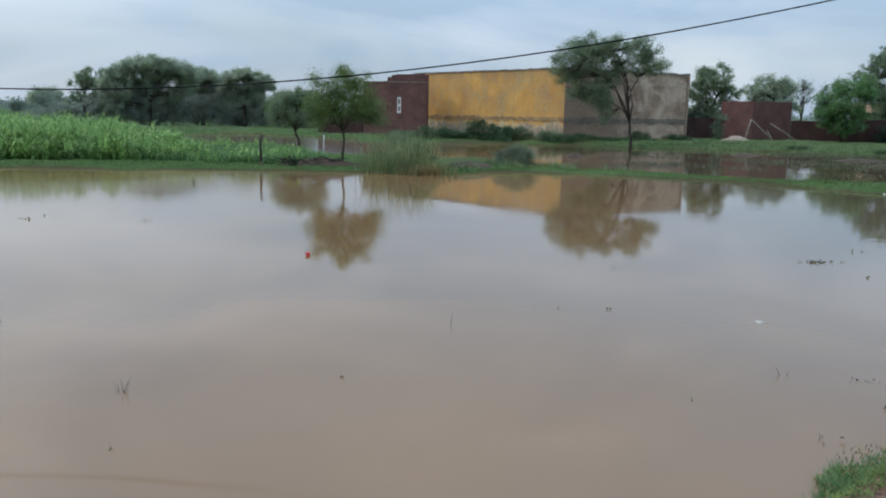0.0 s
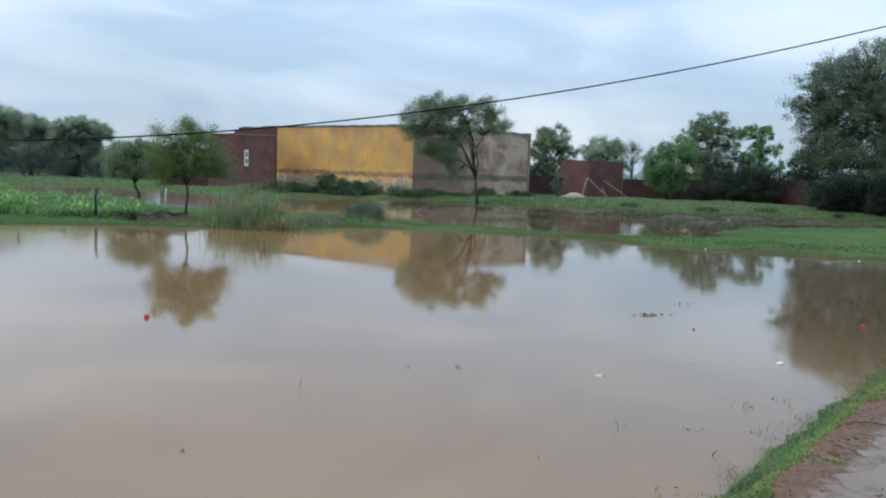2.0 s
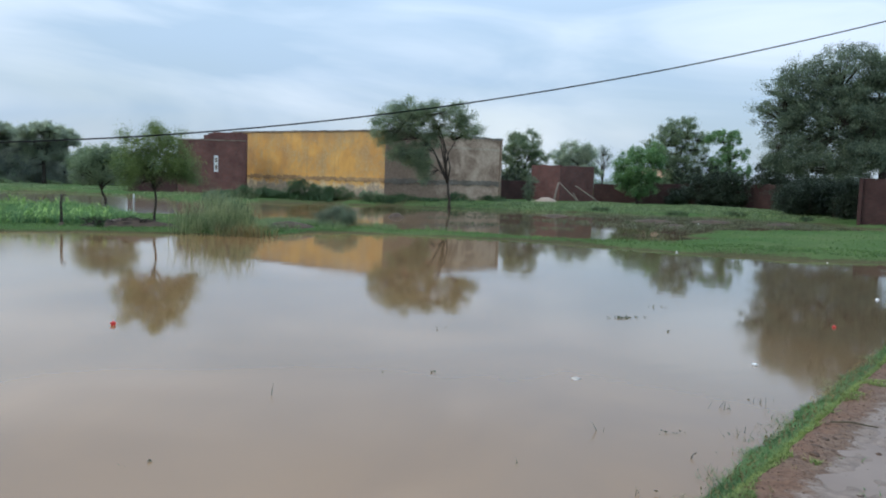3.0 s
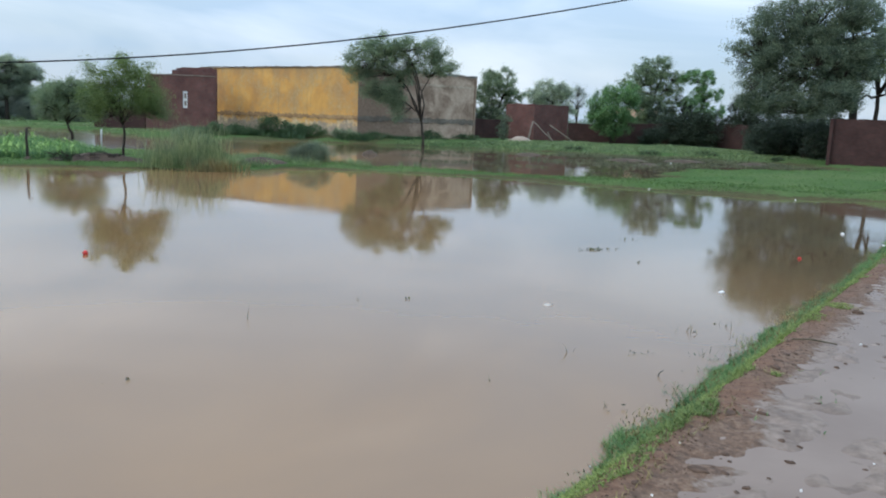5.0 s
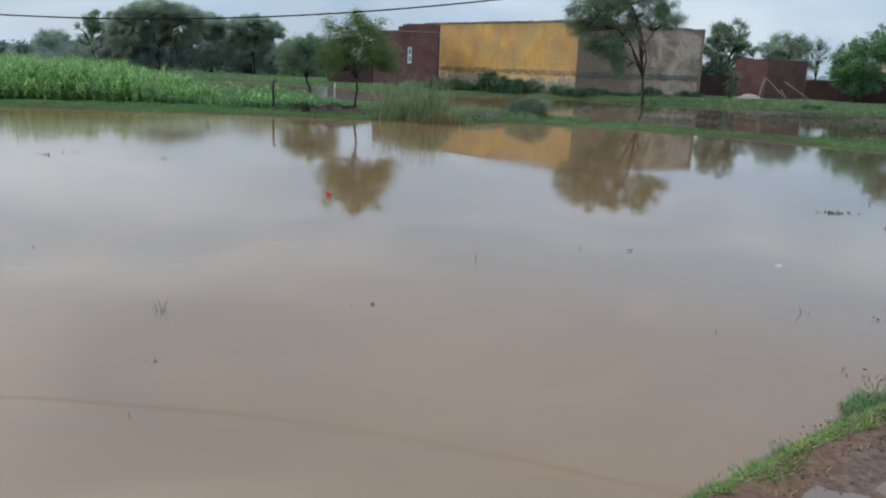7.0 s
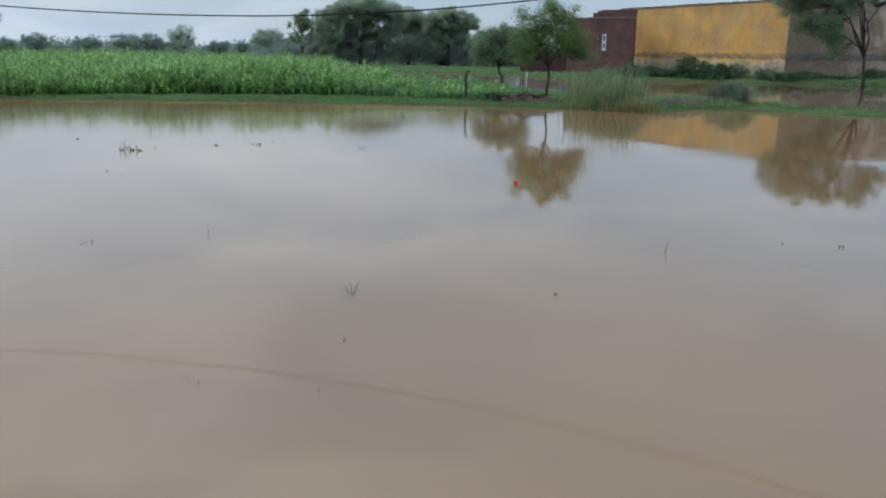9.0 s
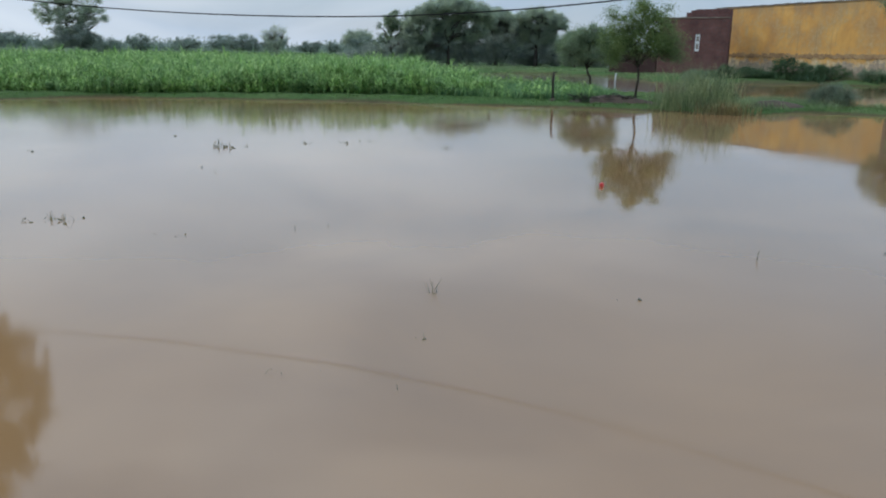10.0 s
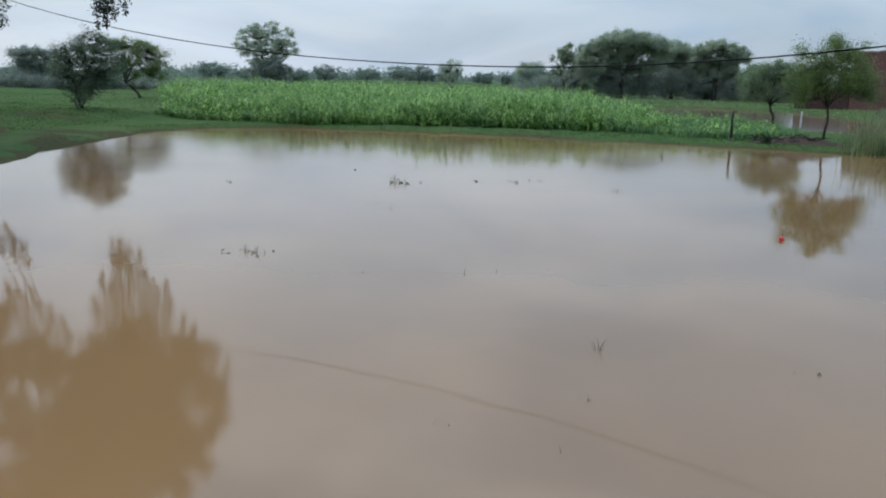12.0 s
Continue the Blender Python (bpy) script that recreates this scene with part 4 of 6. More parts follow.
# the great tree beyond the left edge, seen mostly in the water
great = grown("tree", -29.6, 13.6, [(6.6, 0, 9.4, 1.8, 2.2, 1.9), (7.9, 0, 11.2, 1.75, 2.2, 2.2), (7.2, 0, 13.6, 1.6, 2.0, 1.6), (2.1, 0, 10.4, 0.9, 1.2, 1.0), (6.3, 0, 13.4, 2.2, 2.6, 2.2), (5.9, 0, 7.6, 0.8, 1.0, 0.9), (7.9, 0, 9.3, 1.0, 1.2, 0.9), (4.6, 0, 8.9, 0.9, 1.2, 1.0), (3.4, 0, 12.6, 3.0, 3.0, 2.6), (5.2, 0, 10.5, 2.2, 2.6, 2.5),
                                  (-3.0, 0, 9.0, 3.6, 3.6, 4.0), (0, 0, 14.6, 4.2, 3.8, 2.2), (0.4, 0, 7.4, 1.5, 2.0, 2.2), (1.7, 0, 8.2, 1.1, 1.4, 1.4), (2.9, 0, 8.6, 0.6, 0.9, 0.8)],
      80000, 0.24, LEAF_DARK, "great spreading tree that overhangs the flooded bank", 0.40, 0.42, (0.3, 0), seed=37, clump=0.62, limbs=320, gaps=0.2, core=0.8)
# its thin drooping sprays
rng = np.random.default_rng(371)
ux, uy = np.array([13.6, 29.6]) / 32.575, np.array([-29.6, 13.6]) / 32.575
for a, z in [(5.75, 4.1), (5.6, 4.4), (5.95, 4.5), (6.2, 4.9), (6.55, 5.1), (6.85, 5.5), (7.4, 5.7), (7.1, 5.9), (7.55, 6.5), (5.05, 5.1), (4.7, 6.1), (5.35, 5.5), (8.1, 7.3), (8.5, 7.7), (9.1, 8.5), (9.5, 8.9), (9.8, 9.4), (9.75, 10.4),
             (2.05, 5.3), (2.5, 5.5), (1.75, 5.1), (3.15, 6.3), (3.5, 6.7), (1.9, 3.0), (2.1, 3.3), (2.4, 3.7), (1.6, 3.1), (5.45, 3.75), (5.8, 3.8), (6.1, 4.1), (6.5, 4.3)]:
    w, lean_in = rng.uniform(-0.4, 0.4), 0.55 * (a - 5.4) / 4.0
    p = [(a - lean_in * 1.6 + rng.normal() * 0.2, w, z + 3.3), (a - lean_in, w, z + 2.2), (a - lean_in * 0.4 + rng.normal() * 0.08, w, z + 1.1), (a, w, z)]
    q = [(c[0] * ux[0] + c[1] * uy[0], c[0] * ux[1] + c[1] * uy[1], c[2]) for c in p]
    wood = Build()
    wood.tube(q, [0.03, 0.02, 0.011, 0.004], 5)
    twig = part("drooping_twig", wood, BARK, great, smooth=True)
    q, spots = np.array(q), []
    # the lowest ones are leafy at their ends alone
    first, count = (0.6, 150) if z < 4.35 and a != 5.75 else (0.0, 420)
    for _ in range(count):
        t = 3 * rng.uniform(first, 1.0) ** 0.75
        i = min(int(t), 2)
        spots.append(q[i] + (q[i + 1] - q[i]) * (t - i) + rng.normal(size=3) * (0.05 + 0.12 * (3 - t)) - (0, 0, 0.05))
    part("leaves", faces_mesh("leaves", leaves(rng, np.array(spots), 0.13, 0.06, 0.6)), LEAF_DARK, twig)
# behind the compound wall on the right
grown("tree", 28.6, 92.0, [(0, 0, 6.2, 2.2, 2.0, 1.7), (-1.3, 0, 4.6, 1.6, 1.5, 1.5), (1.6, 0, 4.4, 1.4, 1.5, 1.5), (-0.4, 0, 2.8, 2.4, 1.5, 1.6)], 14000, 0.26, LEAF_ACACIA, "full-crowned tree behind the brick wall", 0.2, 0.3, seed=41, clump=0.7)
grown("tree", 39.3, 103.0, [(0, 0, 6.0, 2.6, 2.0, 1.5), (1.5, 0, 6.4, 1.7, 1.6, 1.2), (-2.2, 0, 5.4, 1.4, 1.4, 1.1), (0.3, 0, 4.0, 3.2, 1.6, 1.6)], 14000, 0.28, LEAF_GROVE_HAZE, "round-crowned tree behind the brick ruin", 0.2, 0.3, seed=42, clump=0.7)
grown("tree", 54.1, 129.4, [(0, 0, 6.6, 1.6, 1.5, 2.2)], 1300, 0.24, LEAF_FAR_HAZE, "thin bare-branched tree far behind the walls, haze in its colour", 0.2, 0.3, seed=43, clump=0.7, core=0.0)
grown("tree", 38.2, 81.0, [(0, 0, 4.0, 2.5, 2.2, 2.2), (1.0, 0, 5.2, 1.6, 1.5, 1.3), (-1.4, 0, 3.2, 1.5, 1.5, 1.6), (0, 0, 2.0, 2.0, 1.6, 1.3)], 16000, 0.24, LEAF_BRIGHT, "round bright green bushy tree before the brick wall", 0.16, 0.22, seed=44, stems=3, clump=0.6, limbs=100)
grown("tree", 48.8, 93.5, [(0.2, 0, 9.0, 2.3, 2.2, 1.9), (-1.6, 0, 7.4, 2.0, 1.8, 1.6), (2.2, 0, 7.6, 1.9, 1.8, 1.7), (0.3, 0, 5.6, 3.0, 2.2, 1.8), (0.8, 0, 3.2, 3.2, 2.2, 1.6)], 22000, 0.26, LEAF_ACACIA, "tall airy tree rising behind the brick wall", 0.22, 0.3, seed=45, clump=0.7, limbs=130, gaps=0.7)
grown("tree", 50.9, 85.5, [(0, 0, 7.9, 2.1, 1.8, 1.0), (1.0, 0, 6.2, 1.9, 1.8, 0.8), (-0.6, 0, 5.0, 1.8, 1.8, 0.8), (0.8, 0, 4.0, 2.2, 1.8, 0.9), (0, 0, 2.6, 2.4, 1.6, 1.0)], 12000, 0.26, LEAF_BRIGHT, "bright green tree with layered leaves by the brick wall", 0.16, 0.35, seed=46, clump=0.5, limbs=90, gaps=0.6)
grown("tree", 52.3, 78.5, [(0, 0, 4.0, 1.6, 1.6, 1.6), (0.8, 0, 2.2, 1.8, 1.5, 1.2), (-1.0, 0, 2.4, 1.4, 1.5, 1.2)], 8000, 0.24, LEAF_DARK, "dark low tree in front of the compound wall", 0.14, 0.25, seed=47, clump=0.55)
grown("tree", 47.2, 56.0, [(-6.2, 0, 10.6, 2.7, 2.8, 2.6), (-3, 0, 11.6, 3, 2.8, 2.6), (-8, 0, 8.4, 2.2, 2.2, 1.9), (-4, 0, 7.8, 4.2, 3.2, 2.8), (-0.6, 0, 9, 3, 2.6, 3), (-5.2, -1, 9.2, 3, 1.6, 2.4), (-2, -1, 8, 3, 1.6, 2.6), (-6, -0.6, 5.5, 2.8, 2.6, 1.9), (-2.6, -0.5, 5.3, 3.2, 2.8, 1.8), (-7.3, -0.5, 5.0, 1.6, 1.8, 1.3), (-0.4, 0, 11.6, 2.0, 2.2, 1.9), (-1.4, -0.5, 5.4, 1.9, 2, 1.8)],
      95000, 0.20, LEAF_THORN, "big dense thorn tree with foliage down to the wall", 0.42, 0.34, seed=48, clump=0.72, limbs=320, gaps=0.1, core=1.3)
grown("tree", 50.7, 57.6, [(0.6, 0, 8.4, 2.8, 2.6, 2.2), (-2.2, -1, 7.8, 1.7, 1.8, 2.0), (3.2, 0, 7.8, 2.6, 2.4, 2.4), (-1.0, 0, 10.0, 2.0, 2.0, 1.4), (-3.2, -1, 5.6, 1.3, 1.4, 1.6)], 18000, 0.22, LEAF_YOUNG, "olive green tree overhanging the brick shed", 0.22, 0.45, seed=49, clump=0.65, limbs=90)

# the last five bushes are added to darken the shaded ground under the big tree
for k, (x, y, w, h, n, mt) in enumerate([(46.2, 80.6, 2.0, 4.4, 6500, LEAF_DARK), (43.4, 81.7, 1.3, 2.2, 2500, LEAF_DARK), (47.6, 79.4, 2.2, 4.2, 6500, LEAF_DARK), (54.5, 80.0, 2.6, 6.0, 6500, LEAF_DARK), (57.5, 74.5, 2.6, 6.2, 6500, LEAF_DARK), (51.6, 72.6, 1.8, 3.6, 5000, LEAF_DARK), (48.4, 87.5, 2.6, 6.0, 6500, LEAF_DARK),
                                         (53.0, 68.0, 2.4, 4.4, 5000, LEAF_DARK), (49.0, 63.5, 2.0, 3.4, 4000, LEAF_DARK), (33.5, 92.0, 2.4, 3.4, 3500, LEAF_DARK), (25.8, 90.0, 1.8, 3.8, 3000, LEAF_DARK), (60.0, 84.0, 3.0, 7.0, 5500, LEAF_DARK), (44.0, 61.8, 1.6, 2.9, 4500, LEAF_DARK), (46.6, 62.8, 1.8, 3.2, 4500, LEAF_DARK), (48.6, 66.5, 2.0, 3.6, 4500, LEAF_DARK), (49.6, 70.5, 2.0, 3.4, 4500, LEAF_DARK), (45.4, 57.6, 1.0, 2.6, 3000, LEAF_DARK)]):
    grown("bush", x, y, [(-w * 0.4, 0, h * 0.4, w * 0.7, 1.4, h * 0.42), (w * 0.4, 0, h * 0.5, w * 0.7, 1.4, h * 0.5)], n, 0.25, mt, "tall bushes crowding the compound wall, shade put in their colour", 0.07, 0.2, category="bush",
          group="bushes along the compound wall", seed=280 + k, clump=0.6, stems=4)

# shore bushes and undergrowth
grown("bush", 2.9, 37.6, [(0, 0, 0.45, 0.85, 0.7, 0.42), (0.35, 0, 0.62, 0.5, 0.45, 0.35), (-0.5, 0, 0.45, 0.45, 0.4, 0.33), (0.8, 0.2, 0.3, 0.4, 0.4, 0.3)], 5500, 0.085, LEAF_GREY, "dense grey-green bush on the bund between the waters", 0.02, 0.15, category="bush", seed=61, stems=4, clump=0.3, core=0.3)
for k, (x, y, w, h, n, mt) in enumerate([(-0.6, 72.5, 1.2, 0.9, 2200, LEAF_BUSH), (2.4, 73.5, 1.7, 1.75, 4600, LEAF_BUSH), (5.4, 73.2, 1.7, 1.1, 3400, LEAF_BUSH), (3.9, 74.6, 1.2, 1.2, 2200, LEAF_ACACIA),
                                         (8.4, 72.6, 1.4, 0.8, 1800, LEAF_ACACIA), (-2.4, 70.5, 1.0, 1.1, 1800, LEAF_BUSH), (11.6, 73.8, 1.3, 0.6, 1200, LEAF_BUSH),
                                         (17.6, 78.0, 1.2, 0.7, 1200, LEAF_BUSH), (21.5, 79.6, 1.4, 0.6, 1200, LEAF_BUSH), (-4.2, 62.0, 1.2, 1.0, 1600, LEAF_ACACIA)]):
    grown("bush", x, y, [(0, 0, h * 0.5, w, 0.8, h * 0.5), (-w * 0.3, 0, h * 0.75, w * 0.4, 0.5, h * 0.35)], n, 0.14, mt, "low dark green bush along the foot of the building", 0.02, 0.2,
          category="bush", group="bushes along the wall", seed=70 + k, stems=4, clump=0.28)
grown("bush", -1.3, 33.7, [(0, 0, 0.7, 0.42, 0.35, 0.4), (0.25, 0, 0.4, 0.35, 0.3, 0.3)], 1500, 0.08, LEAF_BUSH, "small dark green bush among the reeds", 0.015, 0.2, category="bush", seed=84, stems=3, clump=0.15)
grown("bush", -6.6, 33.6, [(0, 0, 0.2, 0.22, 0.2, 0.2)], 350, 0.07, LEAF_BUSH, "small green bush near the post on the bank", 0.01, 0.2, category="bush", seed=85, stems=3, clump=0.09)
grown("bush", 26.0, 81.2, [(0, 0, 1.4, 0.8, 0.6, 0.5), (0.3, 0, 2.2, 0.6, 0.5, 0.35), (-0.1, 0, 0.7, 0.6, 0.6, 0.5)], 1500, 0.15, LEAF_GREY, "straggly bush by the sand heap", 0.04, 0.3, category="bush", seed=86, stems=3, clump=0.25)
for k, (x, y, w) in enumerate([(40.9, 56.3, 0.5), (33.0, 62.5, 1.2), (27.5, 65.5, 1.0), (37.5, 61.0, 1.2)]):
    grown("bush", x, y, [(0, 0, 0.25, w, 0.5, 0.25)], 600, 0.09, LEAF_BUSH, "low weedy bush in the wet grass", 0.012, 0.2, category="bush", group="weedy bushes on the wet grass", seed=90 + k, stems=3, clump=0.14)
for k, (x, y, w, h, n) in enumerate([(-101, 62, 5.0, 1.9, 5000), (-92, 72, 5.0, 1.6, 4500), (-106, 52, 5, 2.1, 5000), (-88, 80, 4.5, 1.6, 3500), (-91, 52.5, 5.0, 1.5, 5000), (-87, 58, 4.5, 1.4, 5000), (-84, 63, 4.5, 1.2, 4000), (-96, 45, 5.0, 1.7, 5000)]):
    grown("hedge", x, y, [(-w, 0, h * 0.5, w * 0.6, 1.2, h * 0.5), (0, 0, h * 0.55, w * 0.6, 1.2, h * 0.5), (w, 0, h * 0.5, w * 0.6, 1.2, h * 0.45)], n, 0.28, LEAF_UNDER,
          "dull green hedge along the edge of the grass field", 0.05, 0.2, category="hedge", group="field hedges", seed=100 + k, stems=5, clump=0.5)
grown("bush", -39.0, 17.0, [(0, 0, 1.2, 1.5, 1.2, 1.0), (-0.8, 0, 0.8, 1.2, 1.0, 0.7)], 3500, 0.13, LEAF_DARK, "dark bush growing on the grassy bank", 0.04, 0.2, category="bush", seed=110, stems=4, clump=0.35)
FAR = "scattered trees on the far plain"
for k, (x, y, w, h, mt) in enumerate([(-165, 145, 4.2, 4.9, LEAF_FAR_HAZE), (-171, 195, 4.2, 5.3, LEAF_FAR_HAZE), (-187, 236, 5.5, 5.0, LEAF_FAR_HAZE), (-175, 240, 5.0, 6.2, LEAF_FAR_HAZE), (-131, 189, 4.2, 5.6, LEAF_FAR_HAZE),
                                      (-124, 193, 4.0, 5.4, LEAF_FAR_HAZE), (-151, 259, 4.2, 4.4, LEAF_FAR_HAZE), (-134, 246, 2.3, 3.8, LEAF_FAR_HAZE), (-178, 170, 3.6, 3.4, LEAF_FAR_HAZE), (-150, 160, 3.0, 3.6, LEAF_FAR_HAZE),
                                      (-215, 150, 6.0, 4.5, LEAF_FAR_HAZE), (-200, 120, 5.0, 4.5, LEAF_FAR_HAZE)]):
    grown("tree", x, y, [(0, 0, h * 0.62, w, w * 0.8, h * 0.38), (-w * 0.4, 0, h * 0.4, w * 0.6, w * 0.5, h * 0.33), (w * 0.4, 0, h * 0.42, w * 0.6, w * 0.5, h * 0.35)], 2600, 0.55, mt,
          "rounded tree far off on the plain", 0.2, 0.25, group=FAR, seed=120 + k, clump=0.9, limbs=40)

# the wooded skyline, too far to tell trees apart
rng = np.random.default_rng(5)
cl = []
for k in range(420):
    a = radians(rng.uniform(-82, 62))
    d = rng.uniform(380, 620)
    h, w = rng.uniform(3.8, 9.0) * (0.6 + 0.4 * math.sin(a * 17) ** 2), rng.uniform(4, 11)
    n = 170
    p = rng.normal(size=(n, 3)) * (w * 0.5, w * 0.4, h * 0.26) + (d * math.sin(a), d * math.cos(a), h * 0.5)
    p[:, 2] = np.clip(p[:, 2], 0.2, h * 1.1)
    cl.append(p)
cl = np.concatenate(cl)
tagged(part("far_woods", faces_mesh("far_woods", leaves(rng, cl, 1.3, 1.0, fine=True)), LEAF_FAR_HAZE), "low line of distant woods on the horizon, haze in its colour", "woods", kind="stuff")


# ---- crop, reeds and grass ----
def blades(rng, bases, height, width, bend, parts=3):
    """Curved tapering blades: (n*parts, 4, 3) faces."""
    n = len(bases)
    az = rng.uniform(0, 6.2832, n)
    d = np.stack([np.cos(az), np.sin(az), np.zeros(n)], 1)
    s = np.stack([-np.sin(az), np.cos(az), np.zeros(n)], 1)
    h = np.broadcast_to(height, n) * rng.uniform(0.6, 1.25, n)
    bd = np.broadcast_to(bend, n) * rng.uniform(0.3, 1.3, n) * h
    w = np.broadcast_to(width, n) * rng.uniform(0.7, 1.3, n)
    out = []
    for i in range(parts):
        q = []
        for t in (i / parts, (i + 1) / parts):
            p = bases + d * (bd * t * t)[:, None] + np.array([0, 0, 1.0]) * (h * (t - 0.25 * t * t * bend))[:, None]
            ww = (w * (1.0 - t) ** 0.8 * 0.5 + 0.0008)[:, None]
            q.append((p - s * ww, p + s * ww))
        out.append(np.stack([q[0][0], q[0][1], q[1][1], q[1][0]], 1))
    return np.concatenate(out)


def scatter(rng, poly, n):
    p = np.array(poly)
    pts = np.empty((0, 2))
    while len(pts) < n:
        c = rng.uniform(p.min(0), p.max(0), (n * 3, 2))
        pts = np.concatenate([pts, c[side(p, c[:, 0], c[:, 1]) < 0]])
    return pts[:n]


rng = np.random.default_rng(8)
front = scatter(rng, [(-33.8, 25.8), (-26.8, 27.8), (-20.5, 32.3), (-15.5, 34.2), (-10.7, 35.6), (-12.3, 40), (-19, 39), (-27, 34), (-38, 31)], 3000)
back = scatter(rng, CROP, 6400)
strays = scatter(rng, [(-13.5, 34.6), (-8.8, 34.4), (-6.2, 35.5), (-7.5, 40), (-11, 48), (-14, 44)], 330)
plants = np.concatenate([front, back, strays])
pz = land(plants[:, 0], plants[:, 1])[0]
edge = step(-2.2, 0.3, side(CROP, plants[:, 0], plants[:, 1]))
ph = (1.36 - 0.36 * step(-18, -11, plants[:, 0]) * step(60, 38, plants[:, 1])) * (0.84 + 0.22 * value_noise(plants[:, 0], plants[:, 1], 0.45, 4) + 0.20 * value_noise(plants[:, 0], plants[:, 1], 1.3, 5)) * rng.uniform(0.45, 1.40, len(plants)) * (1 - 0.45 * edge) * (1 - 0.32 * step(-24, -31, plants[:, 0]) * step(44, 34, plants[:, 1]))
quads = []
for i in range(10):
    lev = (i + 0.5) / 10
    at = np.column_stack([plants + rng.normal(size=plants.shape) * 0.03, pz + ph * lev * 0.78])
    quads.append(blades(rng, at, ph * 0.44 * (1.15 - 0.35 * lev), 0.082, 1.6, 2))
stalk = blades(rng, np.column_stack([plants, pz]), ph * 0.95, 0.035, 0.05, 2)
tagged(part("crop", faces_mesh("crop", np.concatenate(quads + [stalk])), LEAF_CROP), "dense waist-high green fodder crop growing beyond the water", "crop", kind="stuff")
# low broad-leaved weeds between the crop and the post
low = scatter(rng, [(-13.5, 34.6), (-8.8, 34.4), (-5.4, 35.5), (-6.5, 40), (-11, 48), (-14, 44)], 1500)
lz = land(low[:, 0], low[:, 1])[0]
tagged(part("weeds", faces_mesh("weeds", np.concatenate([blades(rng, np.column_stack([low + rng.normal(size=low.shape) * 0.08, lz]), 0.46, 0.055, 0.7, 2) for _ in range(5)])), LEAF_GRASS), "low leafy green weeds beside the crop", "weeds", kind="stuff")

reed_pts = np.concatenate([rng.normal(size=(330, 2)) * (0.42, 0.4) + (-2.9, 33.0), rng.normal(size=(200, 2)) * (0.3, 0.35) + (-2.0, 32.8), rng.normal(size=(260, 2)) * (0.35, 0.35) + (-1.25, 32.8)])
reed_z = np.maximum(land(reed_pts[:, 0], reed_pts[:, 1])[0], -0.05)
tagged(part("reeds", faces_mesh("reeds", blades(rng, np.column_stack([reed_pts, reed_z]), 1.55 + 0.40 * value_noise(reed_pts[:, 0], reed_pts[:, 1], 1.7, 61), 0.016, 0.55, 4)), LEAF_REED), "tall grey-green reed clump at the water's edge", "reeds", kind="stuff")
dry = rng.normal(size=(220, 2)) * (0.5, 0.15) + (-0.9, 31.9)
tagged(part("dry_reeds", faces_mesh("dry_reeds", blades(rng, np.column_stack([dry, np.zeros(220)]), 0.55, 0.03, 0.6, 2)), LEAF_DRY), "dry straw-coloured reed stems at the waterline", "reeds", kind="stuff")

# turf on the near bank, wider and narrower along its length
s = np.concatenate([rng.uniform(-3, 30, 40000), rng.uniform(-1, 9, 52000)])
v = rng.uniform(-0.16, 0.80, len(s))
width = 0.59 + 0.12 * value_noise(s, 0 * s, 0.9, 24) + 0.08 * value_noise(s, 0 * s, 3.3, 25)
ex, ey = bank_line(s)
gxp, gyp = ex + v * BANK_N[0], ey + v * BANK_N[1]
patchy = 0.9 * value_noise(gxp, gyp, 2.3, 21) + 0.7 * value_noise(gxp, gyp, 7, 22)
lip = 0.125 * step(1.9, -0.2, s) + 0.05 * value_noise(s, 0 * s, 1.7, 26) + 0.03 * value_noise(s, 0 * s, 6.0, 27)
ok = (patchy > -1.35 + 2.2 * step(width - 0.16, width + 0.10, v) + 2.2 * step(lip + 0.02, lip - 0.10, v))
gzp = np.maximum(land(gxp, gyp)[0], np.where(v > 0.44, road_height(gxp, gyp, v) - 0.01, -1.0))
ok &= gzp > -0.14
gxp, gyp, gzp, v = gxp[ok], gyp[ok], gzp[ok], v[ok]
tall_edge = 1.0 - 0.45 * step(0.10, 0.40, v)
bank_h = np.where(value_noise(gxp, gyp, 2.2, 23) + 0.6 * value_noise(gxp, gyp, 6, 28) > 0.1, 0.095, 0.062) * tall_edge
water_side = v < 0.34 + 0.12 * value_noise(gxp, gyp, 1.9, 29)
at = np.column_stack([gxp, gyp, gzp])
tagged(part("bank_grass", faces_mesh("bank_grass", blades(rng, at[water_side], bank_h[water_side], 0.0075, 0.9, 2)), LEAF_GRASS), "soft bright green grass along the near bank", "grass", kind="stuff")
tagged(part("bank_turf", faces_mesh("bank_turf", blades(rng, at[~water_side], bank_h[~water_side], 0.0085, 1.0, 2)), LEAF_TURF), "short yellowish green turf on top of the bank", "grass", kind="stuff")
dry_at = rng.integers(0, len(gxp), 5200)
tagged(part("dry_bank_grass", faces_mesh("dry_bank_grass", blades(rng, np.column_stack([gxp[dry_at] + 0.12 * BANK_N[0], gyp[dry_at] + 0.12 * BANK_N[1], np.maximum(gzp[dry_at], 0.2)]), 0.045, 0.008, 1.1, 2)), LEAF_DRY), "yellowed low grass where the turf meets the mud", "grass", kind="stuff")
# bare stalks and single tufts out in the shallow margin
s = rng.uniform(3.0, 10, 2200)
v = -0.02 - np.abs(rng.normal(size=len(s))) * 0.13
ex, ey = bank_line(s)
gxp, gyp = ex + v * BANK_N[0], ey + v * BANK_N[1]
ok = value_noise(gxp, gyp, 1.6, 33) + 0.6 * value_noise(gxp, gyp, 5.0, 34) > 0.55
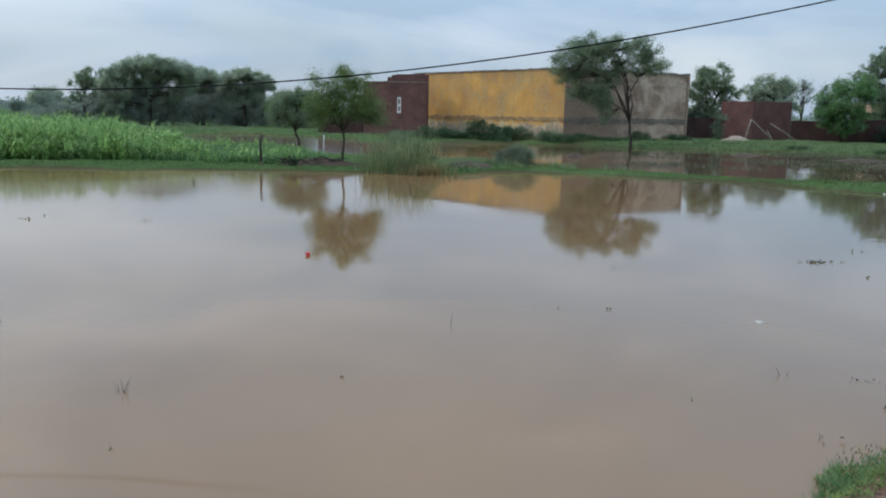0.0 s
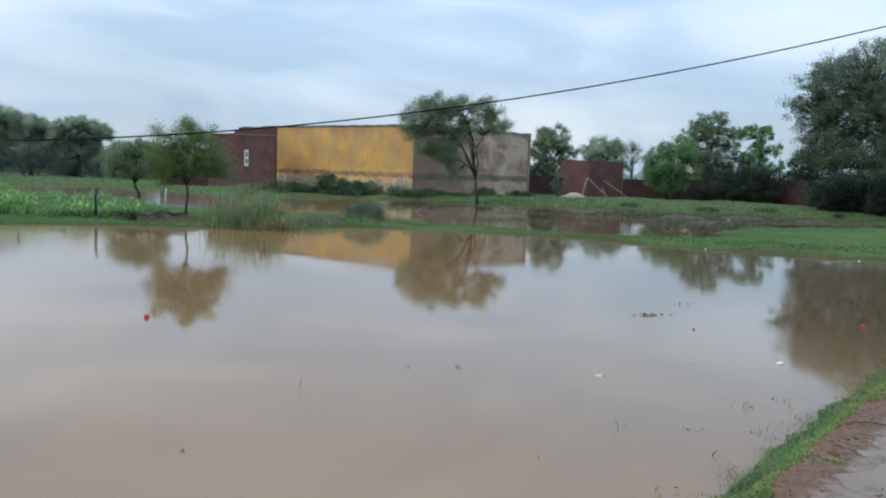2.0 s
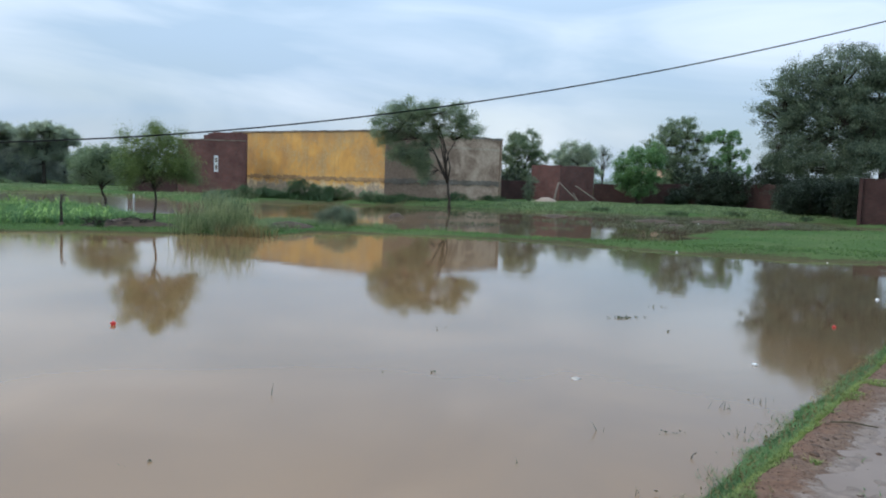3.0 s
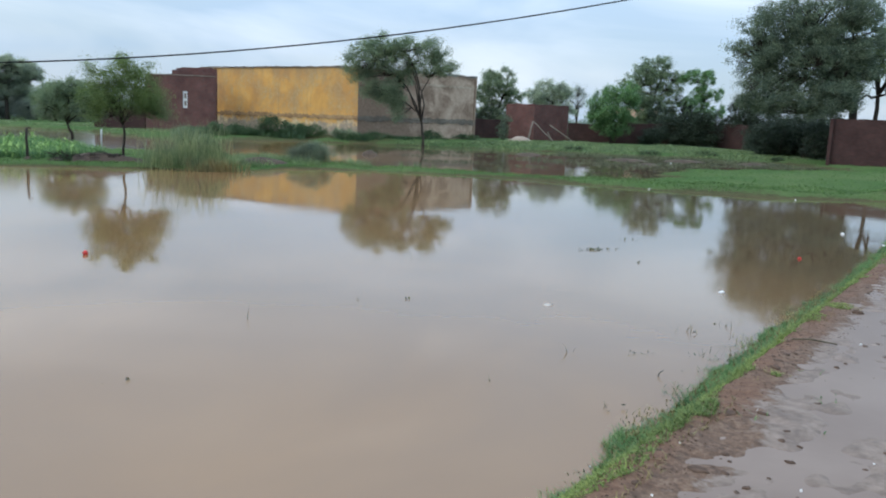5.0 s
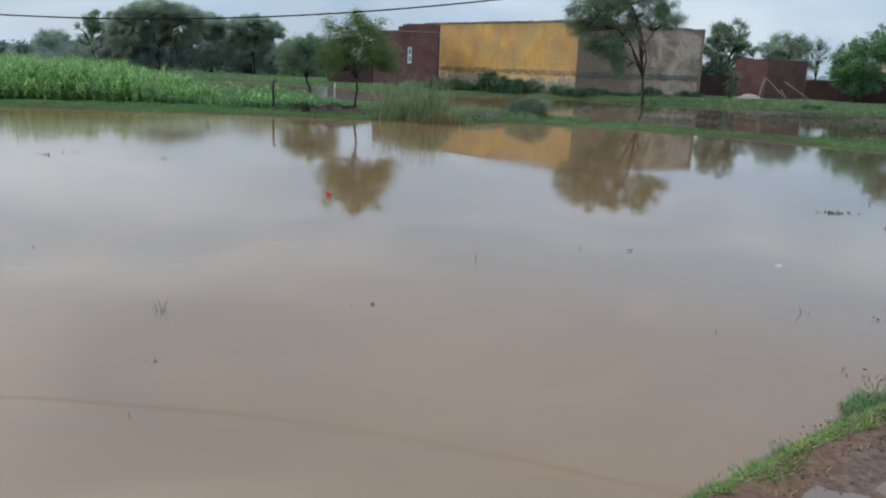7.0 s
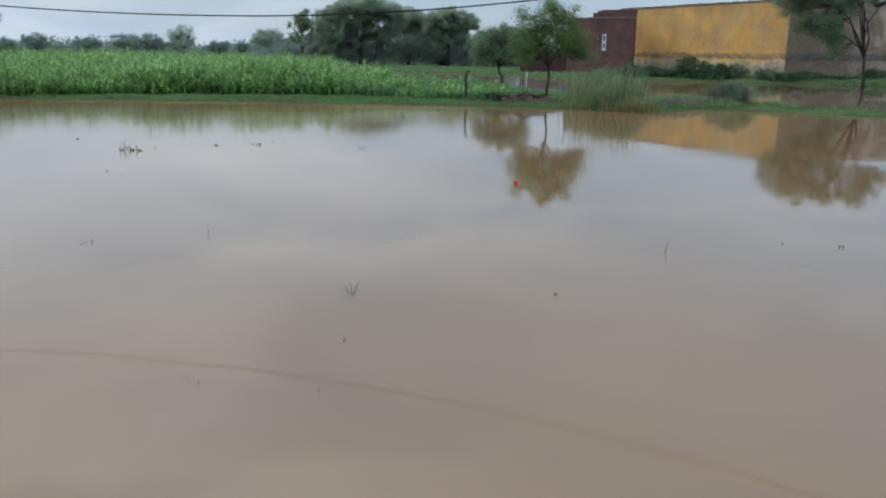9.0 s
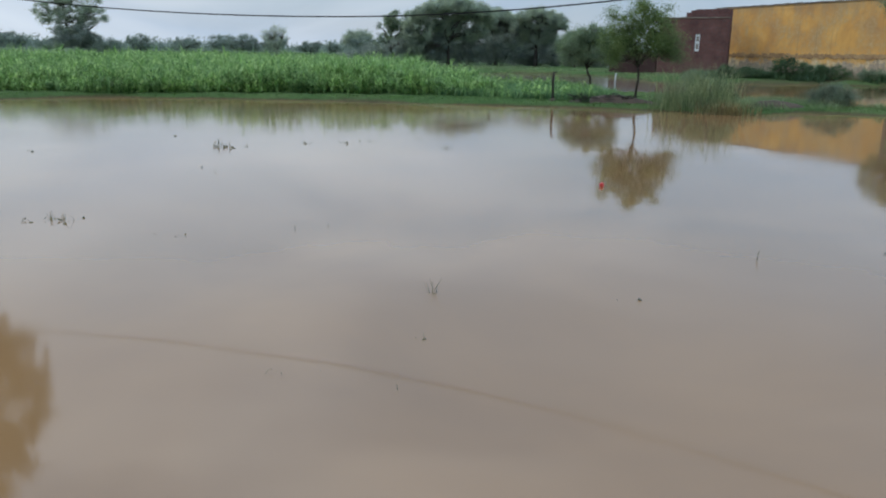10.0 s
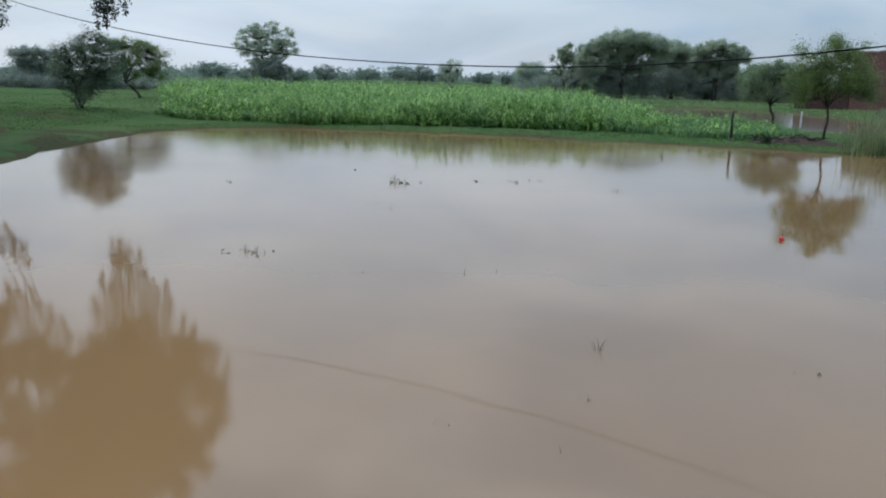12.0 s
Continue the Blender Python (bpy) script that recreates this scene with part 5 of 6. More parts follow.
tagged(part("margin_grass", faces_mesh("margin_grass", blades(rng, np.column_stack([gxp[ok], gyp[ok], np.full(ok.sum(), -0.03)]), 0.08, 0.005, 0.8, 2)), LEAF_RANK), "thin drowned grass standing in the water's margin", "grass", kind="stuff")
# straggling tufts on the road's far side and in the mud
s, v = rng.uniform(0, 24, 9000), rng.uniform(0.6, 4.6, 9000)
ex, ey = bank_line(s)
gxp, gyp = ex + v * BANK_N[0], ey + v * BANK_N[1]
m = value_noise(gxp, gyp, 1.1, 31) + 0.5 * value_noise(gxp, gyp, 3.7, 32) > 0.95 - 0.9 * step(2.3, 3.6, v)
gxp, gyp, v = gxp[m], gyp[m], v[m]
tagged(part("road_grass", faces_mesh("road_grass", blades(rng, np.column_stack([gxp, gyp, road_height(gxp, gyp, v) - 0.01]), 0.06, 0.009, 0.9, 2)), LEAF_GRASS), "sparse grass tufts trodden into the mud road", "grass", kind="stuff")
# turf on the far banks, bunds and fields
pts = np.concatenate([scatter(rng, [(-30, 20), (-29, 27), (-10, 36), (6, 39), (14, 33), (26, 27), (24, 24), (14, 28), (6, 33), (-6, 31), (-22, 27)], 13000),
                      scatter(rng, [(4, 34), (30, 24), (48, 44), (46, 62), (24, 74), (4, 76), (-6, 60)], 15000), scatter(rng, [(-8, 34), (4, 36), (8, 60), (-8, 72), (-14, 60)], 9000),
                      scatter(rng, [(-28, 14), (-20, 7), (-36, 8), (-46, 24), (-34, 26)], 9000), scatter(rng, [(-34, 26), (-36, 8), (-60, 18), (-75, 40), (-60, 48)], 7000)])
tz, tt = land(pts[:, 0], pts[:, 1])
m = (tz > -0.02) & (tt > 0.35) & (side(CROP, pts[:, 0], pts[:, 1]) > 0)
pts, tz = pts[m], tz[m]
tagged(part("field_grass", faces_mesh("field_grass", np.concatenate([blades(rng, np.column_stack([pts + rng.normal(size=pts.shape) * 0.05, tz]), 0.085, 0.030, 0.9, 2) for _ in range(2)])), LEAF_FIELD), "rough green grass on the bunds and wet fields", "grass", kind="stuff")

# olive weeds and seedy stems on the broad end of the bund
pts = scatter(rng, [(-3.8, 33.4), (-1.0, 32.6), (1.6, 34.6), (5.8, 35.6), (9.0, 35.2), (6.0, 38.5), (2.0, 42), (-2.5, 44), (-4.6, 38)], 3000)
tz = land(pts[:, 0], pts[:, 1])[0]
m = (tz > -0.06) & (value_noise(pts[:, 0], pts[:, 1], 0.9, 65) + 0.5 * value_noise(pts[:, 0], pts[:, 1], 2.6, 66) > 0.05)
pts, tz = pts[m], tz[m]
tagged(part("bund_weeds", faces_mesh("bund_weeds", np.concatenate([blades(rng, np.column_stack([pts + rng.normal(size=pts.shape) * 0.06, tz]), 0.34, 0.020, 0.8, 3) for _ in range(3)])), LEAF_RANK), "olive green weeds grown tall on the bund", "weeds", kind="stuff")
# dark weeds along the foot of the hall
q = rng.uniform(0, 1, 5200)
fx = np.interp(q, [0, 0.55, 1.0], [-5.5, 9.3, 22.5])
fy = np.interp(q, [0, 0.55, 1.0], [74.5, 72.6, 79.2])
pts = np.column_stack([fx, fy]) + rng.normal(size=(len(q), 2)) * (0.5, 0.7)
m = value_noise(pts[:, 0], pts[:, 1], 0.5, 67) + 0.6 * value_noise(pts[:, 0], pts[:, 1], 1.6, 68) > -0.25 + 0.5 * step(10, 14, pts[:, 0])
pts = pts[m]
tz = np.maximum(land(pts[:, 0], pts[:, 1])[0], -0.05)
foot_h = 0.75 - 0.4 * step(9, 13, pts[:, 0])
tagged(part("foot_weeds", faces_mesh("foot_weeds", np.concatenate([blades(rng, np.column_stack([pts + rng.normal(size=pts.shape) * 0.08, tz]), foot_h, 0.06, 1.0, 3) for _ in range(2)])), LEAF_BUSH), "dark green weeds crowding the foot of the hall", "weeds", kind="stuff")
# taller rank grass on the fields behind
pts = np.concatenate([scatter(rng, [(-62, 60), (-34, 80), (-20, 57), (-9, 66), (-4, 78), (-14, 104), (-60, 100)], 12000), scatter(rng, [(12, 70), (24, 62), (44, 56), (50, 72), (44, 80), (26, 79)], 9000)])
tz, tt = land(pts[:, 0], pts[:, 1])
m = (tz > -0.03) & (side(CROP, pts[:, 0], pts[:, 1]) > 0) & (value_noise(pts[:, 0], pts[:, 1], 0.2, 41) > -0.3)
pts, tz = pts[m], tz[m]
tagged(part("rank_grass", faces_mesh("rank_grass", np.concatenate([blades(rng, np.column_stack([pts + rng.normal(size=pts.shape) * 0.12, tz]), 0.26, 0.06, 0.9, 2) for _ in range(2)])), LEAF_RANK), "pale rank grass on the wet fields behind", "grass", kind="stuff")

# drowned stubble standing in the shallow water
pts = scatter(rng, [(10, 38), (17, 34.5), (22, 40), (30, 44), (39, 47), (40, 56), (34, 61), (24, 63), (14, 58), (9, 50)], 9500)
m = value_noise(pts[:, 0], pts[:, 1], 0.45, 51) + 0.6 * step(18, 30, pts[:, 0]) > 0.2
pts = np.concatenate([pts[m], scatter(rng, [(22, 57), (30, 55), (37, 50), (39, 52), (36, 57.5), (24, 61)], 2600), scatter(rng, [(20, 45), (29, 46.5), (36, 47), (36, 48.5), (28, 48.5), (20, 47)], 1500)])
tagged(part("stubble", faces_mesh("stubble", blades(rng, np.column_stack([pts, np.full(len(pts), -0.02)]), 0.15, 0.045, 0.9, 2)), LEAF_WEED), "drowned brownish stubble and weeds in the shallow water", "stubble", kind="stuff")


# ---- buildings ----
def ragged_wall(length, height, thick, jag=0.06, steps=40, seed=0, z0=-0.4):
    """A wall along x with an uneven top; its outer face is at y = 0."""
    rng = random.Random(seed)
    b = Build()
    xs = [length * i / steps for i in range(steps + 1)]
    hs = [height + rng.uniform(-jag, jag) for _ in xs]
    v = []
    for x, h in zip(xs, hs):
        v += [(x, 0, z0), (x, thick, z0), (x, thick, h), (x, 0, h)]
    f = []
    for i in range(steps):
        a, c = 4 * i, 4 * i + 4
        f += [(a, c, c + 3, a + 3), (a + 1, a + 2, c + 2, c + 1), (a + 3, c + 3, c + 2, a + 2), (a, a + 1, c + 1, c)]
    f += [(0, 3, 2, 1), (4 * steps, 4 * steps + 1, 4 * steps + 2, 4 * steps + 3)]
    b.add(v, f)
    return b


def strip(length, x0, y0, y1, z0, z1, jag, steps, seed):
    """A ledge along x in one piece, with uneven edges."""
    rng = random.Random(seed)
    b = Build()
    v, f = [], []
    for i in range(steps + 1):
        x, lo, hi = x0 + length * i / steps, z0 + rng.uniform(-jag, jag), z1 + rng.uniform(-jag, jag)
        v += [(x, y0, lo), (x, y1, lo), (x, y1, hi), (x, y0, hi)]
    for i in range(steps):
        a, c = 4 * i, 4 * i + 4
        f += [(a, c, c + 3, a + 3), (a + 1, a + 2, c + 2, c + 1), (a + 3, c + 3, c + 2, a + 2), (a, a + 1, c + 1, c)]
    f += [(0, 3, 2, 1), (4 * steps, 4 * steps + 1, 4 * steps + 2, 4 * steps + 3)]
    b.add(v, f)
    return b


def wall_part(parent, name, b, mat, x, y, rz, z=0.0, label=""):
    ob = part(name, b, mat, parent, label)
    ob.matrix_basis = parent.matrix_world.inverted() @ pose(x, y, z, 0, 0, rz)
    return ob


def heading(ax, ay, bx_, by_):
    return math.degrees(math.atan2(by_ - ay, bx_ - ax)), math.hypot(bx_ - ax, by_ - ay)


# the big hall: yellow side, grey end
LX, LY, CX, CY, RX2, RY2 = -4.8, 91.7, 9.9, 75.3, 23.1, 82.0
hall = empty("hall", CX, CY, 0.0)
rz, ln = heading(LX, LY, CX, CY)
wall_part(hall, "yellow_wall", ragged_wall(ln, 6.80, 0.35, 0.05, 60, 1), YELLOW, LX, LY, rz, label="worn yellow painted wall with bare plaster below")
b = strip(ln, 0.0, -0.05, -0.003, 1.98, 2.32, 0.11, 90, 5)
wall_part(hall, "band", b, OCHRE_BAND, LX, LY, rz, label="dark weathered plaster band")
b = strip(ln, 0.0, -0.08, 0.42, 6.77, 6.90, 0.035, 40, 6)
wall_part(hall, "parapet_cap", b, BAND_PLASTER, LX, LY, rz)
rz2, ln2 = heading(CX, CY, RX2, RY2)
wall_part(hall, "grey_wall", ragged_wall(ln2, 6.80, 0.35, 0.09, 50, 2), GREY_PLASTER, CX, CY, rz2, label="bare grey weathered plaster wall")
b = strip(ln2 - 0.1, 0.05, -0.05, -0.003, 1.95, 2.40, 0.10, 40, 7)
wall_part(hall, "band", b, BAND_PLASTER, CX, CY, rz2, label="dark weathered plaster band")
b = strip(ln2, 0.0, -0.06, 0.40, 6.74, 6.86, 0.06, 30, 8)
wall_part(hall, "parapet_cap", b, CONCRETE, CX, CY, rz2)
b = strip(ln2 - 0.04, 0.02, -0.022, -0.003, 5.55, 5.75, 0.06, 40, 9)
wall_part(hall, "string_course", b, PALE_PLASTER, CX, CY, rz2, label="worn pale plaster course")
BX, BY = LX + RX2 - CX, LY + RY2 - CY
rz3, ln3 = heading(RX2, RY2, BX, BY)
wall_part(hall, "back_wall", ragged_wall(ln3, 6.55, 0.35, 0.05, 10, 3), GREY_PLASTER, RX2, RY2, rz3)
rz4, ln4 = heading(BX, BY, LX, LY)
wall_part(hall, "back_wall", ragged_wall(ln4, 6.55, 0.35, 0.05, 10, 4), GREY_PLASTER, BX, BY, rz4)
b = Build()
q = [(LX, LY), (CX, CY), (RX2, RY2), (BX, BY)]
mx, my = sum(p[0] for p in q) / 4, sum(p[1] for p in q) / 4
q = [(mx + (x - mx) * 0.97, my + (y - my) * 0.97) for x, y in q]
b.add([(x, y, z) for z in (6.05, 6.2) for x, y in q], [(3, 2, 1, 0), (4, 5, 6, 7)] + [(i, (i + 1) % 4, 4 + (i + 1) % 4, 4 + i) for i in range(4)])
wall_part(hall, "roof_slab", b, CONCRETE, 0, 0, 0)
tagged(hall, "large flat-roofed hall with yellow and bare grey walls", "building")

# the unfinished red brick room at its side
room = empty("brick_room", -3.1, 82.0, 0.0)
ax, ay, ex2, ey2 = -9.6, 83.6, -3.0, 81.9
rz, ln = heading(ax, ay, ex2, ey2)
wx0, wx1 = 3.62, 4.06
b = Build()
for (x0, x1, z0, z1) in ((0, wx0, -0.4, 5.50), (wx1, ln, -0.4, 5.50), (wx0, wx1, -0.4, 2.45), (wx0, wx1, 4.05, 5.50)):
    b.box(x0, x1, 0, 0.24, z0, z1)
wall_part(room, "front_wall", b, BRICK, ax, ay, rz, label="dark red brick wall")
wall_part(room, "coping", strip(ln, 0.0, -0.05, 0.27, 5.503, 5.60, 0.015, 24, 10), BAND_PLASTER, ax, ay, rz, label="thin mortar coping")
vent = Build()
vent.box(wx0 + 0.002, wx1 - 0.002, 0.05, 0.19, 2.452, 2.66)
vent.box(wx0 + 0.002, wx1 - 0.002, 0.05, 0.19, 3.84, 4.048)
vent.box(wx0 + 0.002, wx0 + 0.10, 0.05, 0.19, 2.66, 3.84)
vent.box(wx1 - 0.10, wx1 - 0.002, 0.05, 0.19, 2.66, 3.84)
vent.box(wx0 + 0.10, wx1 - 0.10, 0.07, 0.17, 3.13, 3.37)
wvent = wall_part(room, "window", vent, WHITE_PAINT, ax, ay, rz, label="narrow whitewashed window slit")
# dull panels fill the two openings, the darkness of the holes in their colour
pn = Build()
pn.box(wx0 + 0.10, wx1 - 0.10, 0.13, 0.16, 2.66, 3.13)
pn.box(wx0 + 0.10, wx1 - 0.10, 0.13, 0.16, 3.37, 3.84)
part("pane", pn, BAND_PLASTER, wvent, "dull panel coloured for the dark hole")
rz5, ln5 = heading(ex2, ey2, ex2 - 0.25, ey2 + 5.0)
wall_part(room, "side_wall", ragged_wall(ln5, 5.33, 0.24, 0.04, 20, 6), BRICK, ex2, ey2, rz5)
rz6, ln6 = heading(ax + 1.5, ay + 4.0, ax, ay)
wall_part(room, "side_wall", ragged_wall(ln6, 5.2, 0.24, 0.04, 20, 7), BRICK, ax + 1.5, ay + 4.0, rz6)
b = Build()
hs = [5.2, 5.25, 5.3, 5.4, 5.8, 6.2, 6.42, 6.5, 6.52, 6.5, 6.53, 6.55, 6.52, 6.55, 6.5]
for i, h in enumerate(hs):
    b.box(i * 0.44, (i + 1) * 0.44, 0, 0.24, -0.4, h + 0.03 * math.sin(i * 3.1))
wall_part(room, "back_wall", b, BRICK, -9.6, 87.0, heading(-9.6, 87.0, -3.0, 86.2)[0], label="taller broken-topped brick wall")
tagged(room, "unfinished dark red brick room beside the yellow hall", "building")


# the brick compound
def brick_wall(name, pts, height, label, mat=BRICK_SHADED, jag=0.05, thick=0.24, seed=0):
    thing = empty(name, pts[0][0], pts[0][1], 0.0)
    for i, (a, c) in enumerate(zip(pts, pts[1:])):
        r_, l_ = heading(*a, *c)
        wall_part(thing, "wall_panel", ragged_wall(l_ - 0.01, height[i] if isinstance(height, (list, tuple)) else height, thick, jag, max(6, int(l_ / 0.5)), seed + i), mat, *a, r_)
    return tagged(thing, label, "wall")


brick_wall("boundary_wall", [(-14.5, 84.9), (-9.7, 83.7)], 2.3, "low red brick boundary wall beside the brick room", seed=61)
brick_wall("boundary_wall", [(23.6, 85.8), (28.2, 87.9)], 2.6, "old red brick boundary wall beside the grey hall", seed=11)
brick_wall("boundary_wall", [(35.22, 86.42), (40.0, 84.2), (45.5, 83.0), (50.4, 78.6), (52.0, 74.6)], [2.55, 2.8, 3.0, 3.05], "long old brick compound wall coloured dark for the trees' shade", seed=21)
brick_wall("brick_ruin", [(28.3, 87.9), (30.6, 84.9), (35.2, 86.4)], [4.45, 4.42], "roofless red brick ruin with two standing walls", BRICK, seed=31, jag=0.05)
brick_wall("low_wall", [(52.2, 74.0), (55.0, 70.2), (50.6, 62.0), (45.6, 59.6)], [2.4, 2.2, 2.0], "broken old brick wall coloured dark for the shade under trees", seed=41, jag=0.18)

shed = empty("brick_shed", 41.7, 51.7, 0.0)
wall_part(shed, "front_wall", ragged_wall(9.0, 3.55, 0.24, 0.02, 12, 51), BRICK_SHADED, 41.7, 51.7, heading(41.7, 51.7, 47.6, 46.0)[0], label="plain red brick shed wall")
wall_part(shed, "side_wall", ragged_wall(6.0, 3.55, 0.24, 0.02, 10, 52), BRICK_SHADED, 45.9, 55.6, heading(45.9, 55.6, 41.7, 51.7)[0])
b = Build()
b.box(0.26, 8.9, 0.26, 5.4, 3.20, 3.35)
wall_part(shed, "roof_slab", b, CONCRETE, 41.7, 51.7, heading(41.7, 51.7, 47.6, 46.0)[0], label="grey concrete roof slab")
tagged(shed, "red brick shed with a thin concrete roof by the trees", "shed")

hut = empty("tiled_hut", 49.4, 98.5, 0.0)
rzh = heading(47.4, 99.5, 51.6, 97.4)[0]
wall_part(hut, "wall", ragged_wall(4.7, 3.7, 3.0, 0.02, 4, 61), BRICK_SHADED, 47.4, 99.5, rzh)
b = Build()
b.add([(-0.4, -0.5, 3.65), (5.1, -0.5, 3.65), (5.1, 1.5, 4.85), (-0.4, 1.5, 4.85), (5.1, 3.5, 3.65), (-0.4, 3.5, 3.65),
       (-0.4, -0.5, 3.55), (5.1, -0.5, 3.55), (5.1, 3.5, 3.55), (-0.4, 3.5, 3.55)],
      [(0, 1, 2, 3), (3, 2, 4, 5), (0, 6, 7, 1), (4, 8, 9, 5), (0, 3, 5, 9, 6), (1, 7, 8, 4, 2), (6, 9, 8, 7)])
wall_part(hut, "roof", b, ROOF_TILE, 47.4, 99.5, rzh, label="orange clay-tiled roof")
tagged(hut, "small hut with an orange clay roof behind the wall", "hut")


# ---- things on the land ----
def lumpy_heap(name, x, y, rx, ry, h, mat, label, category, seed=0):
    b = Build()
    n, m = 9, 22
    v, f = [(0, 0, h)], []
    for i in range(1, n + 1):
        t = i / n
        for j in range(m):
            a = 6.2832 * j / m
            w = 1 + 0.14 * noise.noise((math.cos(a) * 1.6 + seed, math.sin(a) * 1.6, t * 2))
            v.append((rx * t * w * math.cos(a), ry * t * w * math.sin(a), h * (1 - t * t) ** 1.3 + 0.10 * h * noise.noise((rx * t * math.cos(a) * 3, seed, ry * t * math.sin(a) * 3)) - 0.05 * t))
    f += [(0, 1 + j, 1 + (j + 1) % m) for j in range(m)]
    f += [(1 + i * m + j, 1 + (i + 1) * m + j, 1 + (i + 1) * m + (j + 1) % m, 1 + i * m + (j + 1) % m) for i in range(n - 1) for j in range(m)]
    b.add(v, f)
    ob = part(name, b, mat, smooth=True)
    ob.matrix_world = pose(x, y, ground_z(x, y) - 0.02)
    return tagged(ob, label, category)


lumpy_heap("sand_heap", 27.5, 80.2, 1.6, 1.0, 0.55, SAND, "pale heap of building sand on the grass", "sand heap", 3)
lumpy_heap("earth_mound", -5.5, 34.5, 2.2, 0.7, 0.34, DIRT, "low dark mound of wet earth under the tree", "mound", 5)
lumpy_heap("earth_mound", 0.7, 35.4, 1.5, 0.45, 0.30, DIRT, "low dark lump of wet earth on the bund", "mound", 6)
lumpy_heap("earth_mound", 7.4, 49.6, 0.65, 0.4, 0.34, DIRT, "brown clod of earth standing out of the shallow water", "mound", 7)
for k, (x, y, w) in enumerate([(26, 52.5, 2.4), (31, 53.5, 2.6), (20.5, 57.5, 1.6), (35.5, 51.5, 2.0), (24.5, 46.5, 1.2)]):
    lumpy_heap("earth_mound", x, y, w, 0.5, 0.2, DIRT, "low muddy rim of earth along the shallow water", "mound", 10 + k)

for k, (a, c) in enumerate([((29.15, 82.7, 0.3), (29.87, 83.1, 2.55)), ((31.9, 81.7, 0.25), (29.95, 83.0, 2.5)), ((34.1, 81.0, 0.3), (31.5, 82.4, 2.25)), ((31.7, 81.5, 0.25), (31.2, 82.1, 1.5))]):
    b = Build()
    p, q = Vector(a), Vector(c)
    b.tube([p, p.lerp(q, 0.33) + Vector((0.03, 0, 0.02)), p.lerp(q, 0.66) + Vector((-0.02, 0, 0.03)), q], ([0.12, 0.115, 0.10, 0.09] if k == 0 else [0.066, 0.062, 0.055, 0.048]), 8)
    tagged(part("timber_pole", b, TIMBER, smooth=True), "bare grey timber pole leaning by the brick ruin", "pole", "leaning timber poles")

rng = random.Random(4)
for k in range(3):
    cx, cy = (-6.9, -5.9, -5.1)[k], (34.2, 34.1, 34.3)[k]
    pile = empty("brushwood", cx, cy, ground_z(cx, cy) + 0.12)
    for i in range(14):
        a = rng.uniform(-0.5, 0.5) + (3.14 if rng.random() < 0.5 else 0)
        ln_ = rng.uniform(0.25, 0.6)
        p0 = Vector((rng.uniform(-0.3, 0.3), rng.uniform(-0.15, 0.15), rng.uniform(0.0, 0.12)))
        p1 = p0 + Vector((math.cos(a) * ln_, math.sin(a) * ln_, rng.uniform(0.0, 0.22)))
        tw = Build()
        tw.tube([p0, p0.lerp(p1, 0.5) + Vector((0, 0, 0.04)), p1], [0.016, 0.012, 0.005], 5)
        part("branch", tw, POST_WOOD, pile, smooth=True)
    tagged(pile, "dark heap of cut brushwood at the foot of the tree", "brushwood", "brushwood heaps")

post = empty("fence_post", -8.07, 34.0, ground_z(-8.07, 34.0))
b = Build()
b.tube([(0, 0, -0.15), (0.01, 0, 0.4), (-0.01, 0, 0.8), (0.02, 0, 1.2)], [0.062, 0.055, 0.05, 0.045], 8)
part("shaft", b, POST_WOOD, post, smooth=True)
b = Build()
b.tube([(0.02, 0, 1.17), (0.10, 0.02, 1.19), (0.18, 0.03, 1.17)], [0.03, 0.026, 0.015], 6)
part("stub", b, POST_WOOD, post, smooth=True)
b = Build()
b.tube([(0, 0, -0.04), (0.02, 0, 0.05), (0, 0, 0.10)], [0.17, 0.12, 0.06], 9)
part("earth_collar", b, DIRT, post, smooth=True)
tagged(post, "dark weathered wooden fence post on the far bank", "post")

# thin white upright at the place of a pale spot by the pool
marker = empty("white_post", -8.35, 51.6, ground_z(-8.35, 51.6))
b = Build()
b.tube([(0, 0, -0.3), (0, 0, 0.5), (0.02, 0, 0.98)], [0.055, 0.052, 0.045], 8)
part("shaft", b, WHITE_PAINT, marker, smooth=True)
tagged(marker, "thin white post standing at the pool's edge", "post")

# ---- the slack cable across the water, with its poles ----
b = Build()
pts = []
for i in range(121):
    x = -30.0 + 50.0 * i / 120
    u = x + 5.4
    z = 2.597 + (0.0142 if u > 0 else 0.0078) * u * u - (0.00019 * u ** 3 if u > 0 else 0.0)
    pts.append((x, 10.33, z))
cable_end_l, cable_end_r = pts[0], pts[-1]
b.tube(pts, [0.0090] * len(pts), 6)
tagged(part("cable", b, CABLE, smooth=True), "thin black electric cable sagging low across the water", "cable")
for (x, y, z) in (cable_end_l, cable_end_r):
    pole = empty("utility_pole", x, y + 0.12, 0.0)
    b = Build()
    b.tube([(0, 0, -0.8), (0, 0, 3), (0, 0, z + 0.6)], [0.13, 0.12, 0.10], 10)
    part("shaft", b, CONCRETE, pole, smooth=True)
    b = Build()
    b.tube([(0, -0.13, z - 0.05), (0, -0.13, z + 0.03), (0, -0.13, z + 0.08)], [0.035, 0.045, 0.02], 8)
    part("insulator", b, WHITE_PAINT, pole, smooth=True)
    tagged(pole, "plain concrete pole that carries the sagging cable", "pole", "cable poles")


